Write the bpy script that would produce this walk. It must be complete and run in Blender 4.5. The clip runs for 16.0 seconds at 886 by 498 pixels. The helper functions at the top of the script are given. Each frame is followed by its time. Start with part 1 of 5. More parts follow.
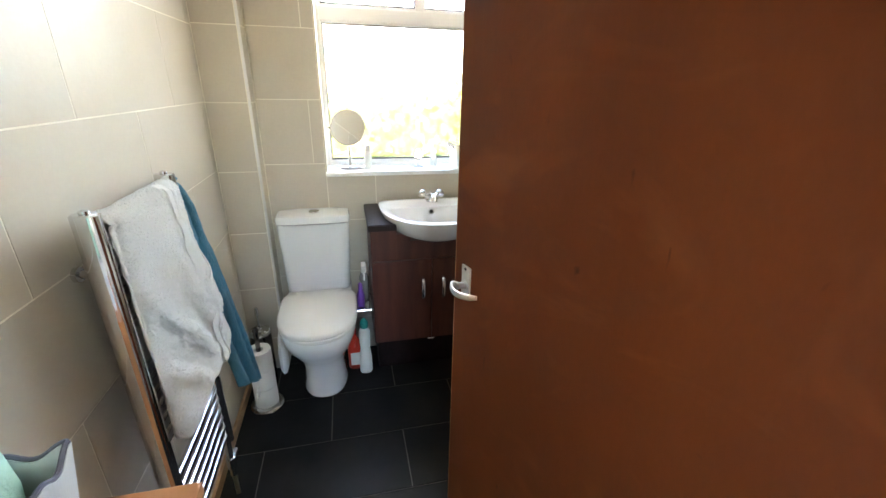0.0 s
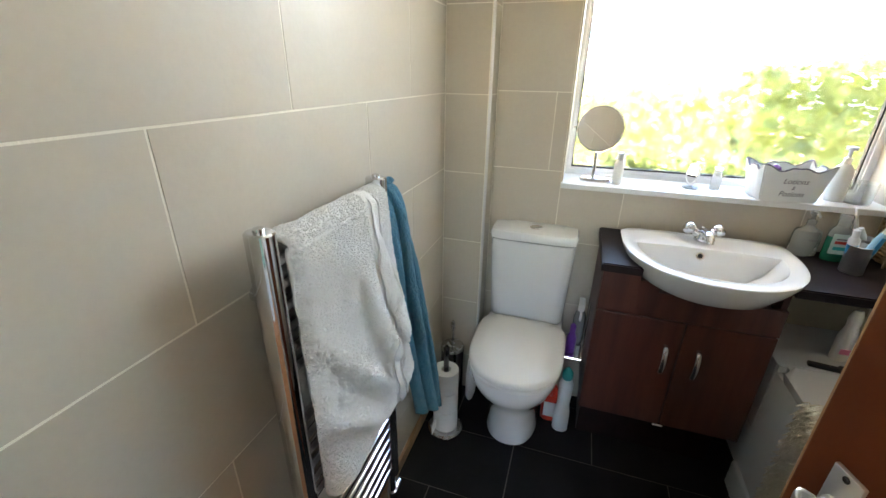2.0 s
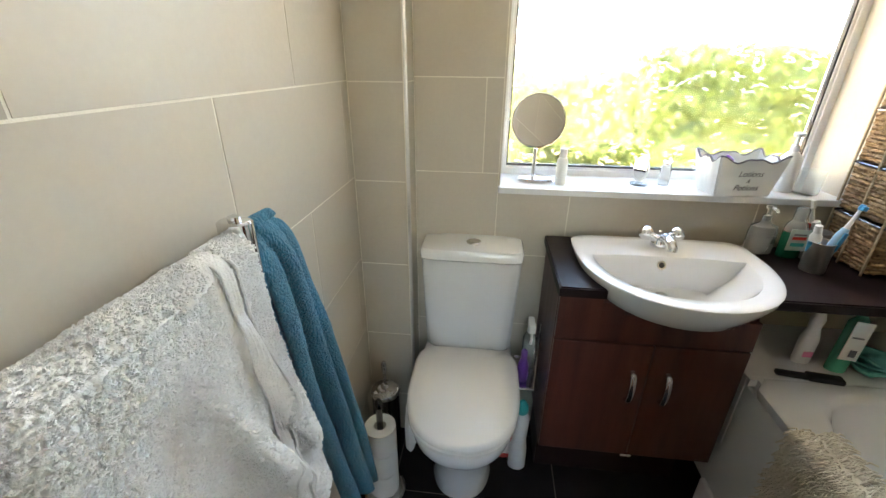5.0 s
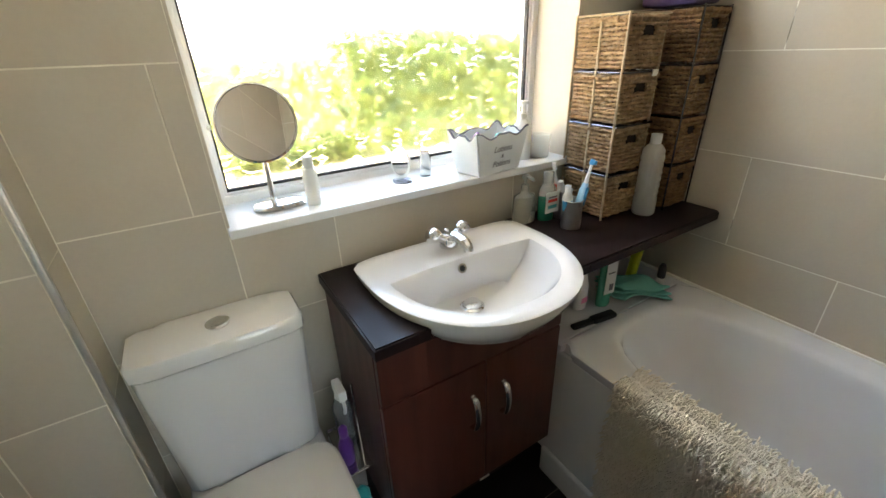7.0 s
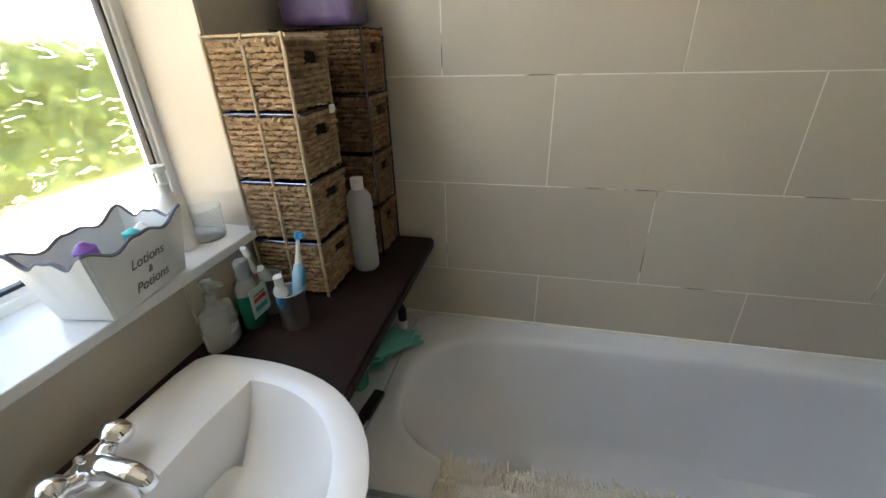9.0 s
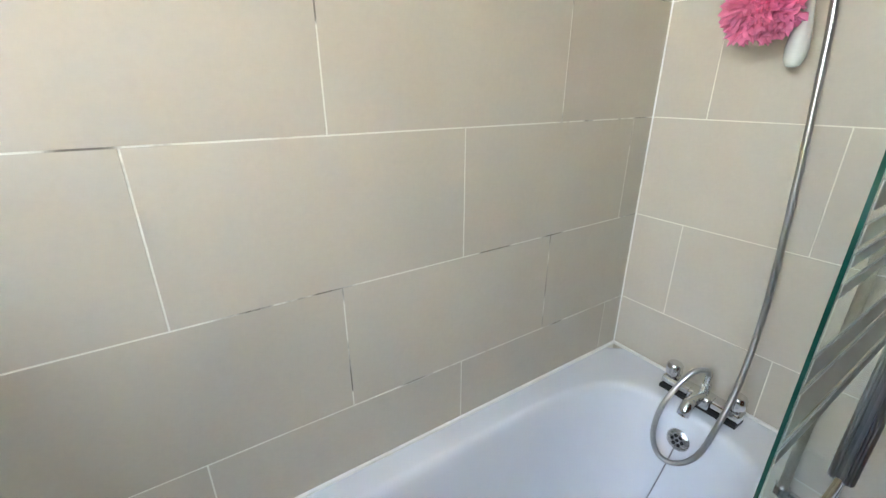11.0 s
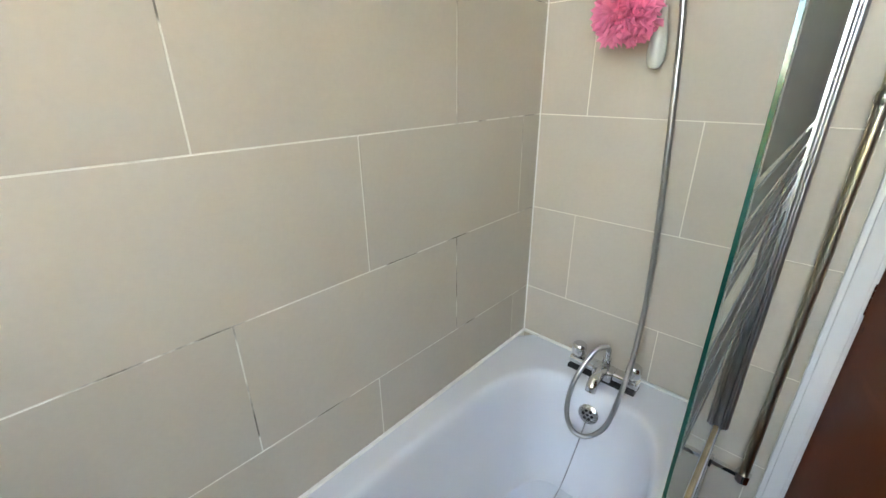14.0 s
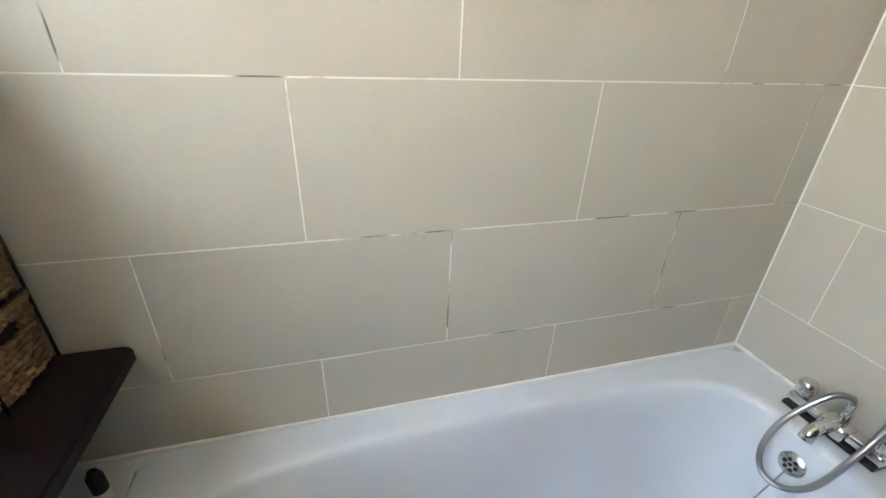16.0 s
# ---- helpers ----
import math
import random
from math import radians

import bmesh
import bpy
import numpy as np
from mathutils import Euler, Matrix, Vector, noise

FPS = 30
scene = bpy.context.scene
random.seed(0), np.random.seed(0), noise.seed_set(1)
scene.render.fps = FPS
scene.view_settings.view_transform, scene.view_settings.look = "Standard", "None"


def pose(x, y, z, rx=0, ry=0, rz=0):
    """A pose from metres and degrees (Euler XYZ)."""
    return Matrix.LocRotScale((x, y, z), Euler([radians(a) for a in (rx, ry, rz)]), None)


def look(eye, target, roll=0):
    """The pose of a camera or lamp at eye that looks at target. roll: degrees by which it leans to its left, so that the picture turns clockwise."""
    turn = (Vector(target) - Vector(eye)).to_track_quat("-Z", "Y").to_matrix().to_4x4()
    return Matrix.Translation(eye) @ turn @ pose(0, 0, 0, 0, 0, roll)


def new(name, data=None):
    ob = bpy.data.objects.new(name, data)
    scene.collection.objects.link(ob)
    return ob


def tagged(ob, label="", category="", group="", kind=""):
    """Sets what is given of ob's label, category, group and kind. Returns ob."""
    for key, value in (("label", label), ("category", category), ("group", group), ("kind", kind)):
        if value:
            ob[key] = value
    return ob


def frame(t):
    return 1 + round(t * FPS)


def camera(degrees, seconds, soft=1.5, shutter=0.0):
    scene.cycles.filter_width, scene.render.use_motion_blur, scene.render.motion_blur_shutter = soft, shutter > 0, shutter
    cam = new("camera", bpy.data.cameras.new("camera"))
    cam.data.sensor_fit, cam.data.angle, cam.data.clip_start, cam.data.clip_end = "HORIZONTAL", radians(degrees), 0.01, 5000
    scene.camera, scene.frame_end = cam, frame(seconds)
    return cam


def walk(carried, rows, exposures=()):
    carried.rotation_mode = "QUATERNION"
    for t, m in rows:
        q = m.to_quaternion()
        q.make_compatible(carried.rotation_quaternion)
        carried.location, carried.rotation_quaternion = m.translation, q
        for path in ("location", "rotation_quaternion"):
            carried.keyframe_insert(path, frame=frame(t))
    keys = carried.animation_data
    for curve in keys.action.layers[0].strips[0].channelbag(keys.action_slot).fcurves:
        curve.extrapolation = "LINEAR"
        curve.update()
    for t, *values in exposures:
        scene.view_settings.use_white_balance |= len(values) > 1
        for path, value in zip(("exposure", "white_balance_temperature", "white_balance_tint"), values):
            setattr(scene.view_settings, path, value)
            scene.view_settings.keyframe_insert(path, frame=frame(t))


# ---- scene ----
cam = camera(94.7, 16.0)
PATH = [
    (0, (-0.037, 0.376, 1.486), (0.394, 2.181, 0.741), 1.2),
    (0.5, (-0.034, 0.495, 1.459), (0.139, 2.325, 0.67), 1.0),
    (1, (-0.064, 0.61, 1.457), (-0.047, 2.445, 0.661), 0.2),
    (1.5, (-0.083, 0.714, 1.459), (-0.297, 2.531, 0.651), 0.7),
    (2, (-0.09, 0.795, 1.467), (-0.657, 2.544, 0.679), 0.8),
    (2.5, (-0.11, 0.841, 1.468), (-0.893, 2.513, 0.7), -1.0),
    (3, (-0.155, 0.915, 1.477), (-0.89, 2.611, 0.713), -1.6),
    (3.5, (-0.196, 0.968, 1.47), (-0.768, 2.726, 0.706), -1.3),
    (6, (-0.163, 1.325, 1.444), (0.166, 3.1, 0.584), -0.6),
    (6.5, (-0.175, 1.444, 1.435), (0.562, 3.099, 0.587), -2.1),
    (7, (-0.168, 1.526, 1.416), (0.76, 3.065, 0.537), -2.1),
    (7.5, (-0.116, 1.621, 1.413), (0.923, 3.099, 0.557), -2.1),
    (8, (-0.042, 1.696, 1.429), (1.191, 3.043, 0.613), -1.9),
    (8.5, (0.041, 1.789, 1.433), (1.592, 2.733, 0.594), -2.1),
    (9, (0.128, 1.825, 1.463), (1.866, 2.241, 0.563), -1.8),
    (9.5, (0.245, 1.801, 1.446), (2.028, 1.79, 0.538), -1.2),
    (10, (0.368, 1.755, 1.43), (2.156, 1.444, 0.589), -0.9),
    (12.5, (0.695, 1.718, 1.502), (1.744, 0.152, 0.834), 0.4),
    (13, (0.693, 1.712, 1.496), (1.756, 0.165, 0.804), -0.1),
    (13.5, (0.662, 1.696, 1.491), (1.807, 0.23, 0.754), -0.5),
    (14, (0.609, 1.686, 1.481), (1.88, 0.342, 0.72), -0.7),
    (14.5, (0.537, 1.67, 1.472), (1.949, 0.509, 0.66), 0.1),
    (15, (0.472, 1.667, 1.456), (2.003, 0.718, 0.587), 1.7),
    (15.5, (0.509, 1.694, 1.449), (2.135, 0.933, 0.568), 2.7),
    (16, (0.543, 1.733, 1.443), (2.256, 1.237, 0.537), 2.2),
]
walk(cam, [(t, look(eye, target, roll)) for t, eye, target, roll in PATH],
     exposures=[(0.0, 5.15, 7100, 10), (1.5, 4.95, 7100, 10), (3.0, 4.5, 7300, 10), (6.0, 4.75, 7550, 10), (7.0, 4.5, 7600, 10), (8.0, 4.0, 7300, 9), (8.5, 3.75, 7200, 9),
                (9.0, 4.0, 7100, 9), (9.5, 4.75, 6600, 8), (10.0, 5.05, 6400, 8), (12.5, 4.82, 6600, 7), (14.5, 4.88, 6650, 7), (16.0, 4.95, 6600, 7)])

# ---- daylight ----
SUN_ELEV, SUN_AZ = 50, 256
world = bpy.data.worlds.new("sky")
scene.world = world
world.use_nodes = True
sky = world.node_tree.nodes.new("ShaderNodeTexSky")
sky.sky_type, sky.sun_disc = "NISHITA", False
sky.sun_elevation, sky.sun_rotation = radians(SUN_ELEV), radians(SUN_AZ)
world.node_tree.links.new(sky.outputs[0], world.node_tree.nodes["Background"].inputs[0])
world.node_tree.nodes["Background"].inputs[1].default_value = 0.15
sun = new("sun", bpy.data.lights.new("sun", "SUN"))
sun.data.energy, sun.data.angle, sun.data.color = 4.0, radians(0.6), (1.0, 0.92, 0.80)
az = radians(SUN_AZ)
sun.matrix_world = look((math.sin(az) * 20, math.cos(az) * 20, 20 * math.tan(radians(SUN_ELEV))), (0, 0, 0))


# skylight that the rippled fanlight glass spreads into the room
fanlight = new("fanlight_sky", bpy.data.lights.new("fanlight_sky", "AREA"))
fanlight.data.shape, fanlight.data.size, fanlight.data.size_y = "RECTANGLE", 0.98, 0.23
fanlight.data.energy, fanlight.data.color = 0.55, (0.82, 0.93, 1.08)
fanlight.matrix_world = look((0.40, 2.735, 1.955), (0.40, 0.0, 1.955))

# ---- materials ----
def material(name, color, rough=0.5, metal=0.0, second=None, scale=8.0, amount=0.5, bump=0.0, bump_scale=60.0,
             stretch=(1, 1, 1), vary=0.0, coat=0.0, rough_vary=0.0, transmission=0.0, ior=1.45, sheen=0.0, fine=0.0, bump_depth=0.004, span=(0.35, 0.65)):
    m = bpy.data.materials.new(name)
    m.use_nodes = True
    nt = m.node_tree
    n, link = nt.nodes, nt.links.new
    bsdf = n["Principled BSDF"]
    bsdf.inputs["Roughness"].default_value = rough
    bsdf.inputs["Metallic"].default_value = metal
    bsdf.inputs["Coat Weight"].default_value = coat
    bsdf.inputs["Coat Roughness"].default_value = 0.08
    bsdf.inputs["Transmission Weight"].default_value = transmission
    bsdf.inputs["IOR"].default_value = ior
    bsdf.inputs["Sheen Weight"].default_value = sheen
    bsdf.inputs["Base Color"].default_value = (*color, 1)
    coord = n.new("ShaderNodeTexCoord")
    info = n.new("ShaderNodeObjectInfo")
    shift = n.new("ShaderNodeVectorMath")
    shift.operation = "MULTIPLY_ADD"
    comb = n.new("ShaderNodeCombineXYZ")
    for k in range(3):
        link(info.outputs["Random"], comb.inputs[k])
    link(comb.outputs[0], shift.inputs[0])
    shift.inputs[1].default_value = (13.0, 7.0, 5.0)
    link(coord.outputs["Object"], shift.inputs[2])
    mapping = n.new("ShaderNodeMapping")
    mapping.inputs["Scale"].default_value = stretch
    link(shift.outputs[0], mapping.inputs["Vector"])
    big = n.new("ShaderNodeTexNoise")
    big.inputs["Scale"].default_value, big.inputs["Detail"].default_value = scale, 5
    link(mapping.outputs[0], big.inputs["Vector"])
    last = None
    if second:
        ramp = n.new("ShaderNodeMapRange")
        ramp.inputs["From Min"].default_value, ramp.inputs["From Max"].default_value = span
        ramp.inputs["To Max"].default_value = amount
        link(big.outputs[0], ramp.inputs["Value"])
        mix = n.new("ShaderNodeMix")
        mix.data_type = "RGBA"
        mix.inputs["A"].default_value, mix.inputs["B"].default_value = (*color, 1), (*second, 1)
        link(ramp.outputs[0], mix.inputs["Factor"])
        last = mix.outputs["Result"]
        if fine:
            grain = n.new("ShaderNodeTexNoise")
            grain.inputs["Scale"].default_value, grain.inputs["Detail"].default_value = bump_scale, 3
            link(mapping.outputs[0], grain.inputs["Vector"])
            g = n.new("ShaderNodeMapRange")
            g.inputs["To Min"].default_value, g.inputs["To Max"].default_value = 1 - fine, 1 + fine
            link(grain.outputs[0], g.inputs["Value"])
            mul = n.new("ShaderNodeVectorMath")
            mul.operation = "SCALE"
            link(last, mul.inputs[0])
            link(g.outputs[0], mul.inputs["Scale"])
            last = mul.outputs[0]
    if vary and last:
        v = n.new("ShaderNodeMapRange")
        v.inputs["To Min"].default_value, v.inputs["To Max"].default_value = 1 - vary, 1 + vary
        link(info.outputs["Random"], v.inputs["Value"])
        mul2 = n.new("ShaderNodeVectorMath")
        mul2.operation = "SCALE"
        link(last, mul2.inputs[0])
        link(v.outputs[0], mul2.inputs["Scale"])
        last = mul2.outputs[0]
    if last:
        link(last, bsdf.inputs["Base Color"])
    if rough_vary:
        r = n.new("ShaderNodeMapRange")
        r.inputs["To Min"].default_value, r.inputs["To Max"].default_value = rough - rough_vary, rough + rough_vary
        link(big.outputs[0], r.inputs["Value"])
        link(r.outputs[0], bsdf.inputs["Roughness"])
    if bump:
        tex = n.new("ShaderNodeTexNoise")
        tex.inputs["Scale"].default_value, tex.inputs["Detail"].default_value = bump_scale, 4
        link(mapping.outputs[0], tex.inputs["Vector"])
        b = n.new("ShaderNodeBump")
        b.inputs["Strength"].default_value, b.inputs["Distance"].default_value = bump, bump_depth
        link(tex.outputs[0], b.inputs["Height"])
        link(b.outputs[0], bsdf.inputs["Normal"])
    return m


TILE = material("beige_tile", (0.525, 0.472, 0.390), 0.40, second=(0.465, 0.416, 0.338), scale=2.2, amount=0.7, bump=0.06, bump_scale=90, vary=0.03, rough_vary=0.08, fine=0.04)
GROUT = material("wall_grout", (0.82, 0.78, 0.68), 0.9, second=(0.45, 0.38, 0.29), scale=5, amount=0.3, bump=0.3, bump_scale=220)
GROUT_MOULD = material("stained_grout", (0.77, 0.745, 0.67), 0.9, second=(0.10, 0.08, 0.06), scale=9, amount=0.85, span=(0.54, 0.64), bump=0.3, bump_scale=220)
SLATE = material("black_slate_tile", (0.009, 0.0085, 0.009), 0.46, second=(0.017, 0.016, 0.016), scale=4, amount=0.8, bump=0.35, bump_scale=24, vary=0.12, rough_vary=0.1, fine=0.15)
SLATE.node_tree.nodes["Principled BSDF"].inputs["Specular IOR Level"].default_value = 0.22
FLOOR_GROUT = material("floor_grout", (0.16, 0.15, 0.135), 0.9, second=(0.07, 0.065, 0.06), scale=9, bump=0.3, bump_scale=200)
PLASTER = material("white_paint", (0.80, 0.79, 0.76), 0.7, second=(0.74, 0.73, 0.70), scale=3, bump=0.1, bump_scale=70)
GLOSS_WHITE = material("white_gloss_paint", (0.70, 0.69, 0.67), 0.3, second=(0.64, 0.62, 0.59), scale=6, bump=0.05, bump_scale=40)
UPVC = material("white_plastic_frame", (0.72, 0.72, 0.72), 0.28, second=(0.74, 0.74, 0.73), scale=4, bump=0.02, bump_scale=80)
GASKET = material("black_rubber", (0.02, 0.02, 0.022), 0.6, second=(0.04, 0.04, 0.04), scale=20)
CERAMIC = material("white_glazed_ceramic", (0.74, 0.735, 0.725), 0.07, second=(0.71, 0.70, 0.68), scale=3, coat=0.4)
SEATPLAST = material("white_seat_plastic", (0.78, 0.765, 0.735), 0.16, second=(0.74, 0.72, 0.69), scale=5)
ACRYLIC = material("white_acrylic", (0.735, 0.745, 0.785), 0.12, second=(0.66, 0.668, 0.70), scale=2.5, rough_vary=0.04)
PANELWHITE = material("bath_panel_white", (0.70, 0.71, 0.72), 0.3, second=(0.64, 0.65, 0.66), scale=4, bump=0.03)
CHROME = material("chrome", (0.78, 0.78, 0.79), 0.06, 1.0, second=(0.70, 0.70, 0.71), scale=9, rough_vary=0.03)
STEEL = material("brushed_steel", (0.62, 0.61, 0.60), 0.26, 1.0, second=(0.52, 0.51, 0.50), scale=30, stretch=(1, 1, 12), rough_vary=0.08)
SATIN = material("satin_chrome", (0.60, 0.61, 0.63), 0.36, 1.0, second=(0.45, 0.45, 0.46), scale=12, rough_vary=0.05)
CUPSTEEL = material("smooth_steel", (0.70, 0.69, 0.68), 0.34, 1.0, second=(0.60, 0.59, 0.58), scale=3, rough_vary=0.05)
CLOUDY = material("cloudy_clear_plastic", (0.80, 0.83, 0.82), 0.22, second=(0.72, 0.76, 0.76), scale=9, transmission=0.72, ior=1.25)
HOSE = material("ribbed_hose_metal", (0.46, 0.455, 0.45), 0.30, 1.0)
AGED = material("aged_brass_chrome", (0.56, 0.50, 0.38), 0.32, 1.0, second=(0.38, 0.36, 0.33), scale=7, rough_vary=0.08)
DARKCHROME = material("dark_metal", (0.16, 0.15, 0.16), 0.2, 1.0, second=(0.10, 0.10, 0.10), scale=10)
DOORWOOD = material("orange_brown_veneer", (0.150, 0.036, 0.0095), 0.48, second=(0.108, 0.0240, 0.0062), scale=1.7, amount=0.9, bump=0.04, bump_scale=70, stretch=(2.2, 1.0, 0.9), rough_vary=0.08, fine=0.07, span=(0.30, 0.70))


def figure_veneer(m, fleck, flame):
    """Flame figure and a few small dark knots over a veneer's ground colour."""
    n, link = m.node_tree.nodes, m.node_tree.links.new
    bsdf = n["Principled BSDF"]
    ground = bsdf.inputs["Base Color"].links[0].from_socket
    coord = n.new("ShaderNodeTexCoord")
    for scale, stretch, warp, lo, hi, colour, most in ((3.0, (1.0, 1.0, 1.6), 2.4, 0.54, 0.78, flame, 0.6), (9.0, (2.2, 1.0, 1.0), 0.6, 0.70, 0.76, fleck, 0.8)):
        mp = n.new("ShaderNodeMapping")
        mp.inputs["Scale"].default_value = stretch
        link(coord.outputs["Object"], mp.inputs["Vector"])
        t = n.new("ShaderNodeTexNoise")
        t.inputs["Scale"].default_value, t.inputs["Detail"].default_value, t.inputs["Distortion"].default_value = scale, 3, warp
        link(mp.outputs[0], t.inputs["Vector"])
        r = n.new("ShaderNodeMapRange")
        r.inputs["From Min"].default_value, r.inputs["From Max"].default_value, r.inputs["To Max"].default_value = lo, hi, most
        link(t.outputs[0], r.inputs["Value"])
        mix = n.new("ShaderNodeMix")
        mix.data_type = "RGBA"
        link(r.outputs[0], mix.inputs["Factor"])
        link(ground, mix.inputs["A"])
        mix.inputs["B"].default_value = (*colour, 1)
        ground = mix.outputs["Result"]
    link(ground, bsdf.inputs["Base Color"])


figure_veneer(DOORWOOD, (0.045, 0.010, 0.004), (0.210, 0.056, 0.0155))
DOORWOOD.node_tree.nodes["Principled BSDF"].inputs["Specular IOR Level"].default_value = 0.22
EDGEWOOD = material("pale_door_edge", (0.42, 0.26, 0.14), 0.55, second=(0.33, 0.19, 0.10), scale=12, stretch=(4, 4, 0.5), bump=0.1)
WALNUT = material("dark_walnut_laminate", (0.098, 0.030, 0.019), 0.36, second=(0.055, 0.015, 0.010), scale=4.0, amount=0.9, bump=0.04, bump_scale=90, stretch=(5, 5, 0.5), rough_vary=0.06, fine=0.12)
WENGE = material("dark_worktop", (0.013, 0.0065, 0.0065), 0.42, second=(0.022, 0.011, 0.011), scale=24, amount=0.7, bump=0.05, bump_scale=200, rough_vary=0.07, fine=0.2)
WENGE.node_tree.nodes["Principled BSDF"].inputs["Specular IOR Level"].default_value = 0.22
PINE = material("orange_wood", (0.44, 0.20, 0.085), 0.4, second=(0.34, 0.14, 0.055), scale=3, stretch=(6, 0.6, 6), bump=0.05)
TOWEL = material("white_terry", (0.87, 0.875, 0.87), 0.95, second=(0.80, 0.805, 0.80), scale=90, amount=0.5, bump=0.6, bump_scale=230, bump_depth=0.008, sheen=0.3)
BLUETOWEL = material("blue_terry", (0.032, 0.210, 0.330), 0.95, second=(0.024, 0.155, 0.255), scale=90, amount=0.8, bump=1.0, bump_scale=230, bump_depth=0.012, sheen=0.2)
STRAW = material("straw_wrapped_wire", (0.42, 0.33, 0.22), 0.7, second=(0.30, 0.22, 0.13), scale=60, bump=0.4, bump_scale=300)
SEAGRASS = material("woven_seagrass", (0.35, 0.23, 0.125), 0.8, second=(0.21, 0.125, 0.060), scale=45, amount=0.9, bump=0.7, bump_scale=160, vary=0.1, fine=0.2)
DARKGRASS = material("dark_woven_seagrass", (0.27, 0.15, 0.065), 0.8, second=(0.15, 0.08, 0.035), scale=45, amount=0.9, bump=0.7, bump_scale=160, vary=0.1, fine=0.2)
HOLESHADE = material("basket_inside", (0.015, 0.010, 0.006), 0.95, second=(0.03, 0.02, 0.01), scale=20)
SHAG = material("ivory_chenille", (0.66, 0.61, 0.52), 0.95, second=(0.55, 0.50, 0.41), scale=30, bump=0.6, bump_scale=300, sheen=0.3)
MIRROR = material("mirror", (0.86, 0.86, 0.86), 0.015, 1.0)
WHITEPLAST = material("white_plastic", (0.78, 0.78, 0.76), 0.28, second=(0.72, 0.72, 0.70), scale=10)
CLOUDWHITE = material("milky_plastic", (0.74, 0.75, 0.74), 0.3, second=(0.68, 0.69, 0.68), scale=8, transmission=0.55, ior=1.2)
LEVER = material("pale_satin_metal", (0.80, 0.79, 0.77), 0.34, 1.0, second=(0.70, 0.69, 0.67), scale=14, rough_vary=0.06)
OFFWHITE = material("off_white_plastic", (0.62, 0.63, 0.60), 0.3, second=(0.56, 0.57, 0.54), scale=10)
PAINTBOX = material("painted_white_wood", (0.74, 0.76, 0.75), 0.5, second=(0.66, 0.68, 0.68), scale=9, bump=0.1, bump_scale=90)
GREYTRIM = material("grey_painted_trim", (0.12, 0.12, 0.17), 0.5, second=(0.2, 0.2, 0.24), scale=30)
TEAL = material("teal_plastic", (0.02, 0.38, 0.36), 0.3, second=(0.02, 0.31, 0.30), scale=9)
GREENLIQ = material("green_liquid_bottle", (0.01, 0.19, 0.115), 0.12, second=(0.008, 0.13, 0.08), scale=6, coat=0.5)
PALEGREEN = material("pale_green_gel", (0.10, 0.46, 0.30), 0.2, second=(0.08, 0.38, 0.25), scale=6, coat=0.3)
RED = material("red_plastic", (0.62, 0.045, 0.02), 0.3, second=(0.5, 0.03, 0.015), scale=9)
PURPLE = material("purple_plastic", (0.16, 0.05, 0.30), 0.35, second=(0.12, 0.035, 0.23), scale=9)
LILAC = material("dusty_purple_film", (0.13, 0.085, 0.21), 0.4, second=(0.20, 0.15, 0.29), scale=18, amount=0.8, bump=0.3, bump_scale=30)
SKYBLUE = material("pale_blue_plastic", (0.36, 0.62, 0.80), 0.3, second=(0.45, 0.68, 0.82), scale=12)
BLUEPL = material("blue_plastic", (0.05, 0.32, 0.62), 0.3, second=(0.04, 0.26, 0.52), scale=9)
YELLOW = material("lime_yellow_plastic", (0.55, 0.66, 0.03), 0.3, second=(0.45, 0.55, 0.02), scale=9)
BLACKPL = material("black_plastic", (0.012, 0.012, 0.013), 0.45, second=(0.02, 0.02, 0.02), scale=9)
PALELABEL = material("pale_green_label", (0.55, 0.66, 0.60), 0.5, second=(0.48, 0.60, 0.54), scale=30)
LABELGREY = material("printed_grey", (0.16, 0.16, 0.17), 0.6, second=(0.2, 0.2, 0.2), scale=30)
MINT = material("mint_cloth", (0.46, 0.72, 0.62), 0.9, second=(0.40, 0.64, 0.55), scale=14, bump=0.4, bump_scale=200)
TEALCLOTH = material("teal_microfibre", (0.19, 0.60, 0.53), 0.92, second=(0.14, 0.50, 0.44), scale=18, bump=0.7, bump_scale=260)
PAPER = material("tissue_paper", (0.82, 0.81, 0.78), 0.95, second=(0.77, 0.76, 0.73), scale=30, bump=0.4, bump_scale=150)
PINK = material("pink_mesh", (0.97, 0.36, 0.58), 0.8, second=(0.95, 0.30, 0.53), scale=25, amount=0.8, sheen=0.5)
glow = PINK.node_tree.nodes.new("ShaderNodeBsdfTranslucent")
glow.inputs["Color"].default_value = (0.98, 0.42, 0.64, 1)
blend = PINK.node_tree.nodes.new("ShaderNodeMixShader")
blend.inputs[0].default_value = 0.6
PINK.node_tree.links.new(PINK.node_tree.nodes["Principled BSDF"].outputs[0], blend.inputs[1])
PINK.node_tree.links.new(glow.outputs[0], blend.inputs[2])
PINK.node_tree.links.new(blend.outputs[0], PINK.node_tree.nodes["Material Output"].inputs[0])
PORCELAIN = material("grey_white_pull", (0.60, 0.62, 0.57), 0.25, second=(0.55, 0.57, 0.53), scale=9)
SEAL = material("tan_seal_strip", (0.40, 0.30, 0.16), 0.5, second=(0.52, 0.44, 0.30), scale=14)
SILICONE = material("white_silicone", (0.84, 0.83, 0.80), 0.4, second=(0.72, 0.69, 0.62), scale=12, bump=0.2)
CLEAR = material("clear_plastic", (0.93, 0.95, 0.94), 0.06, transmission=0.9, ior=1.3)
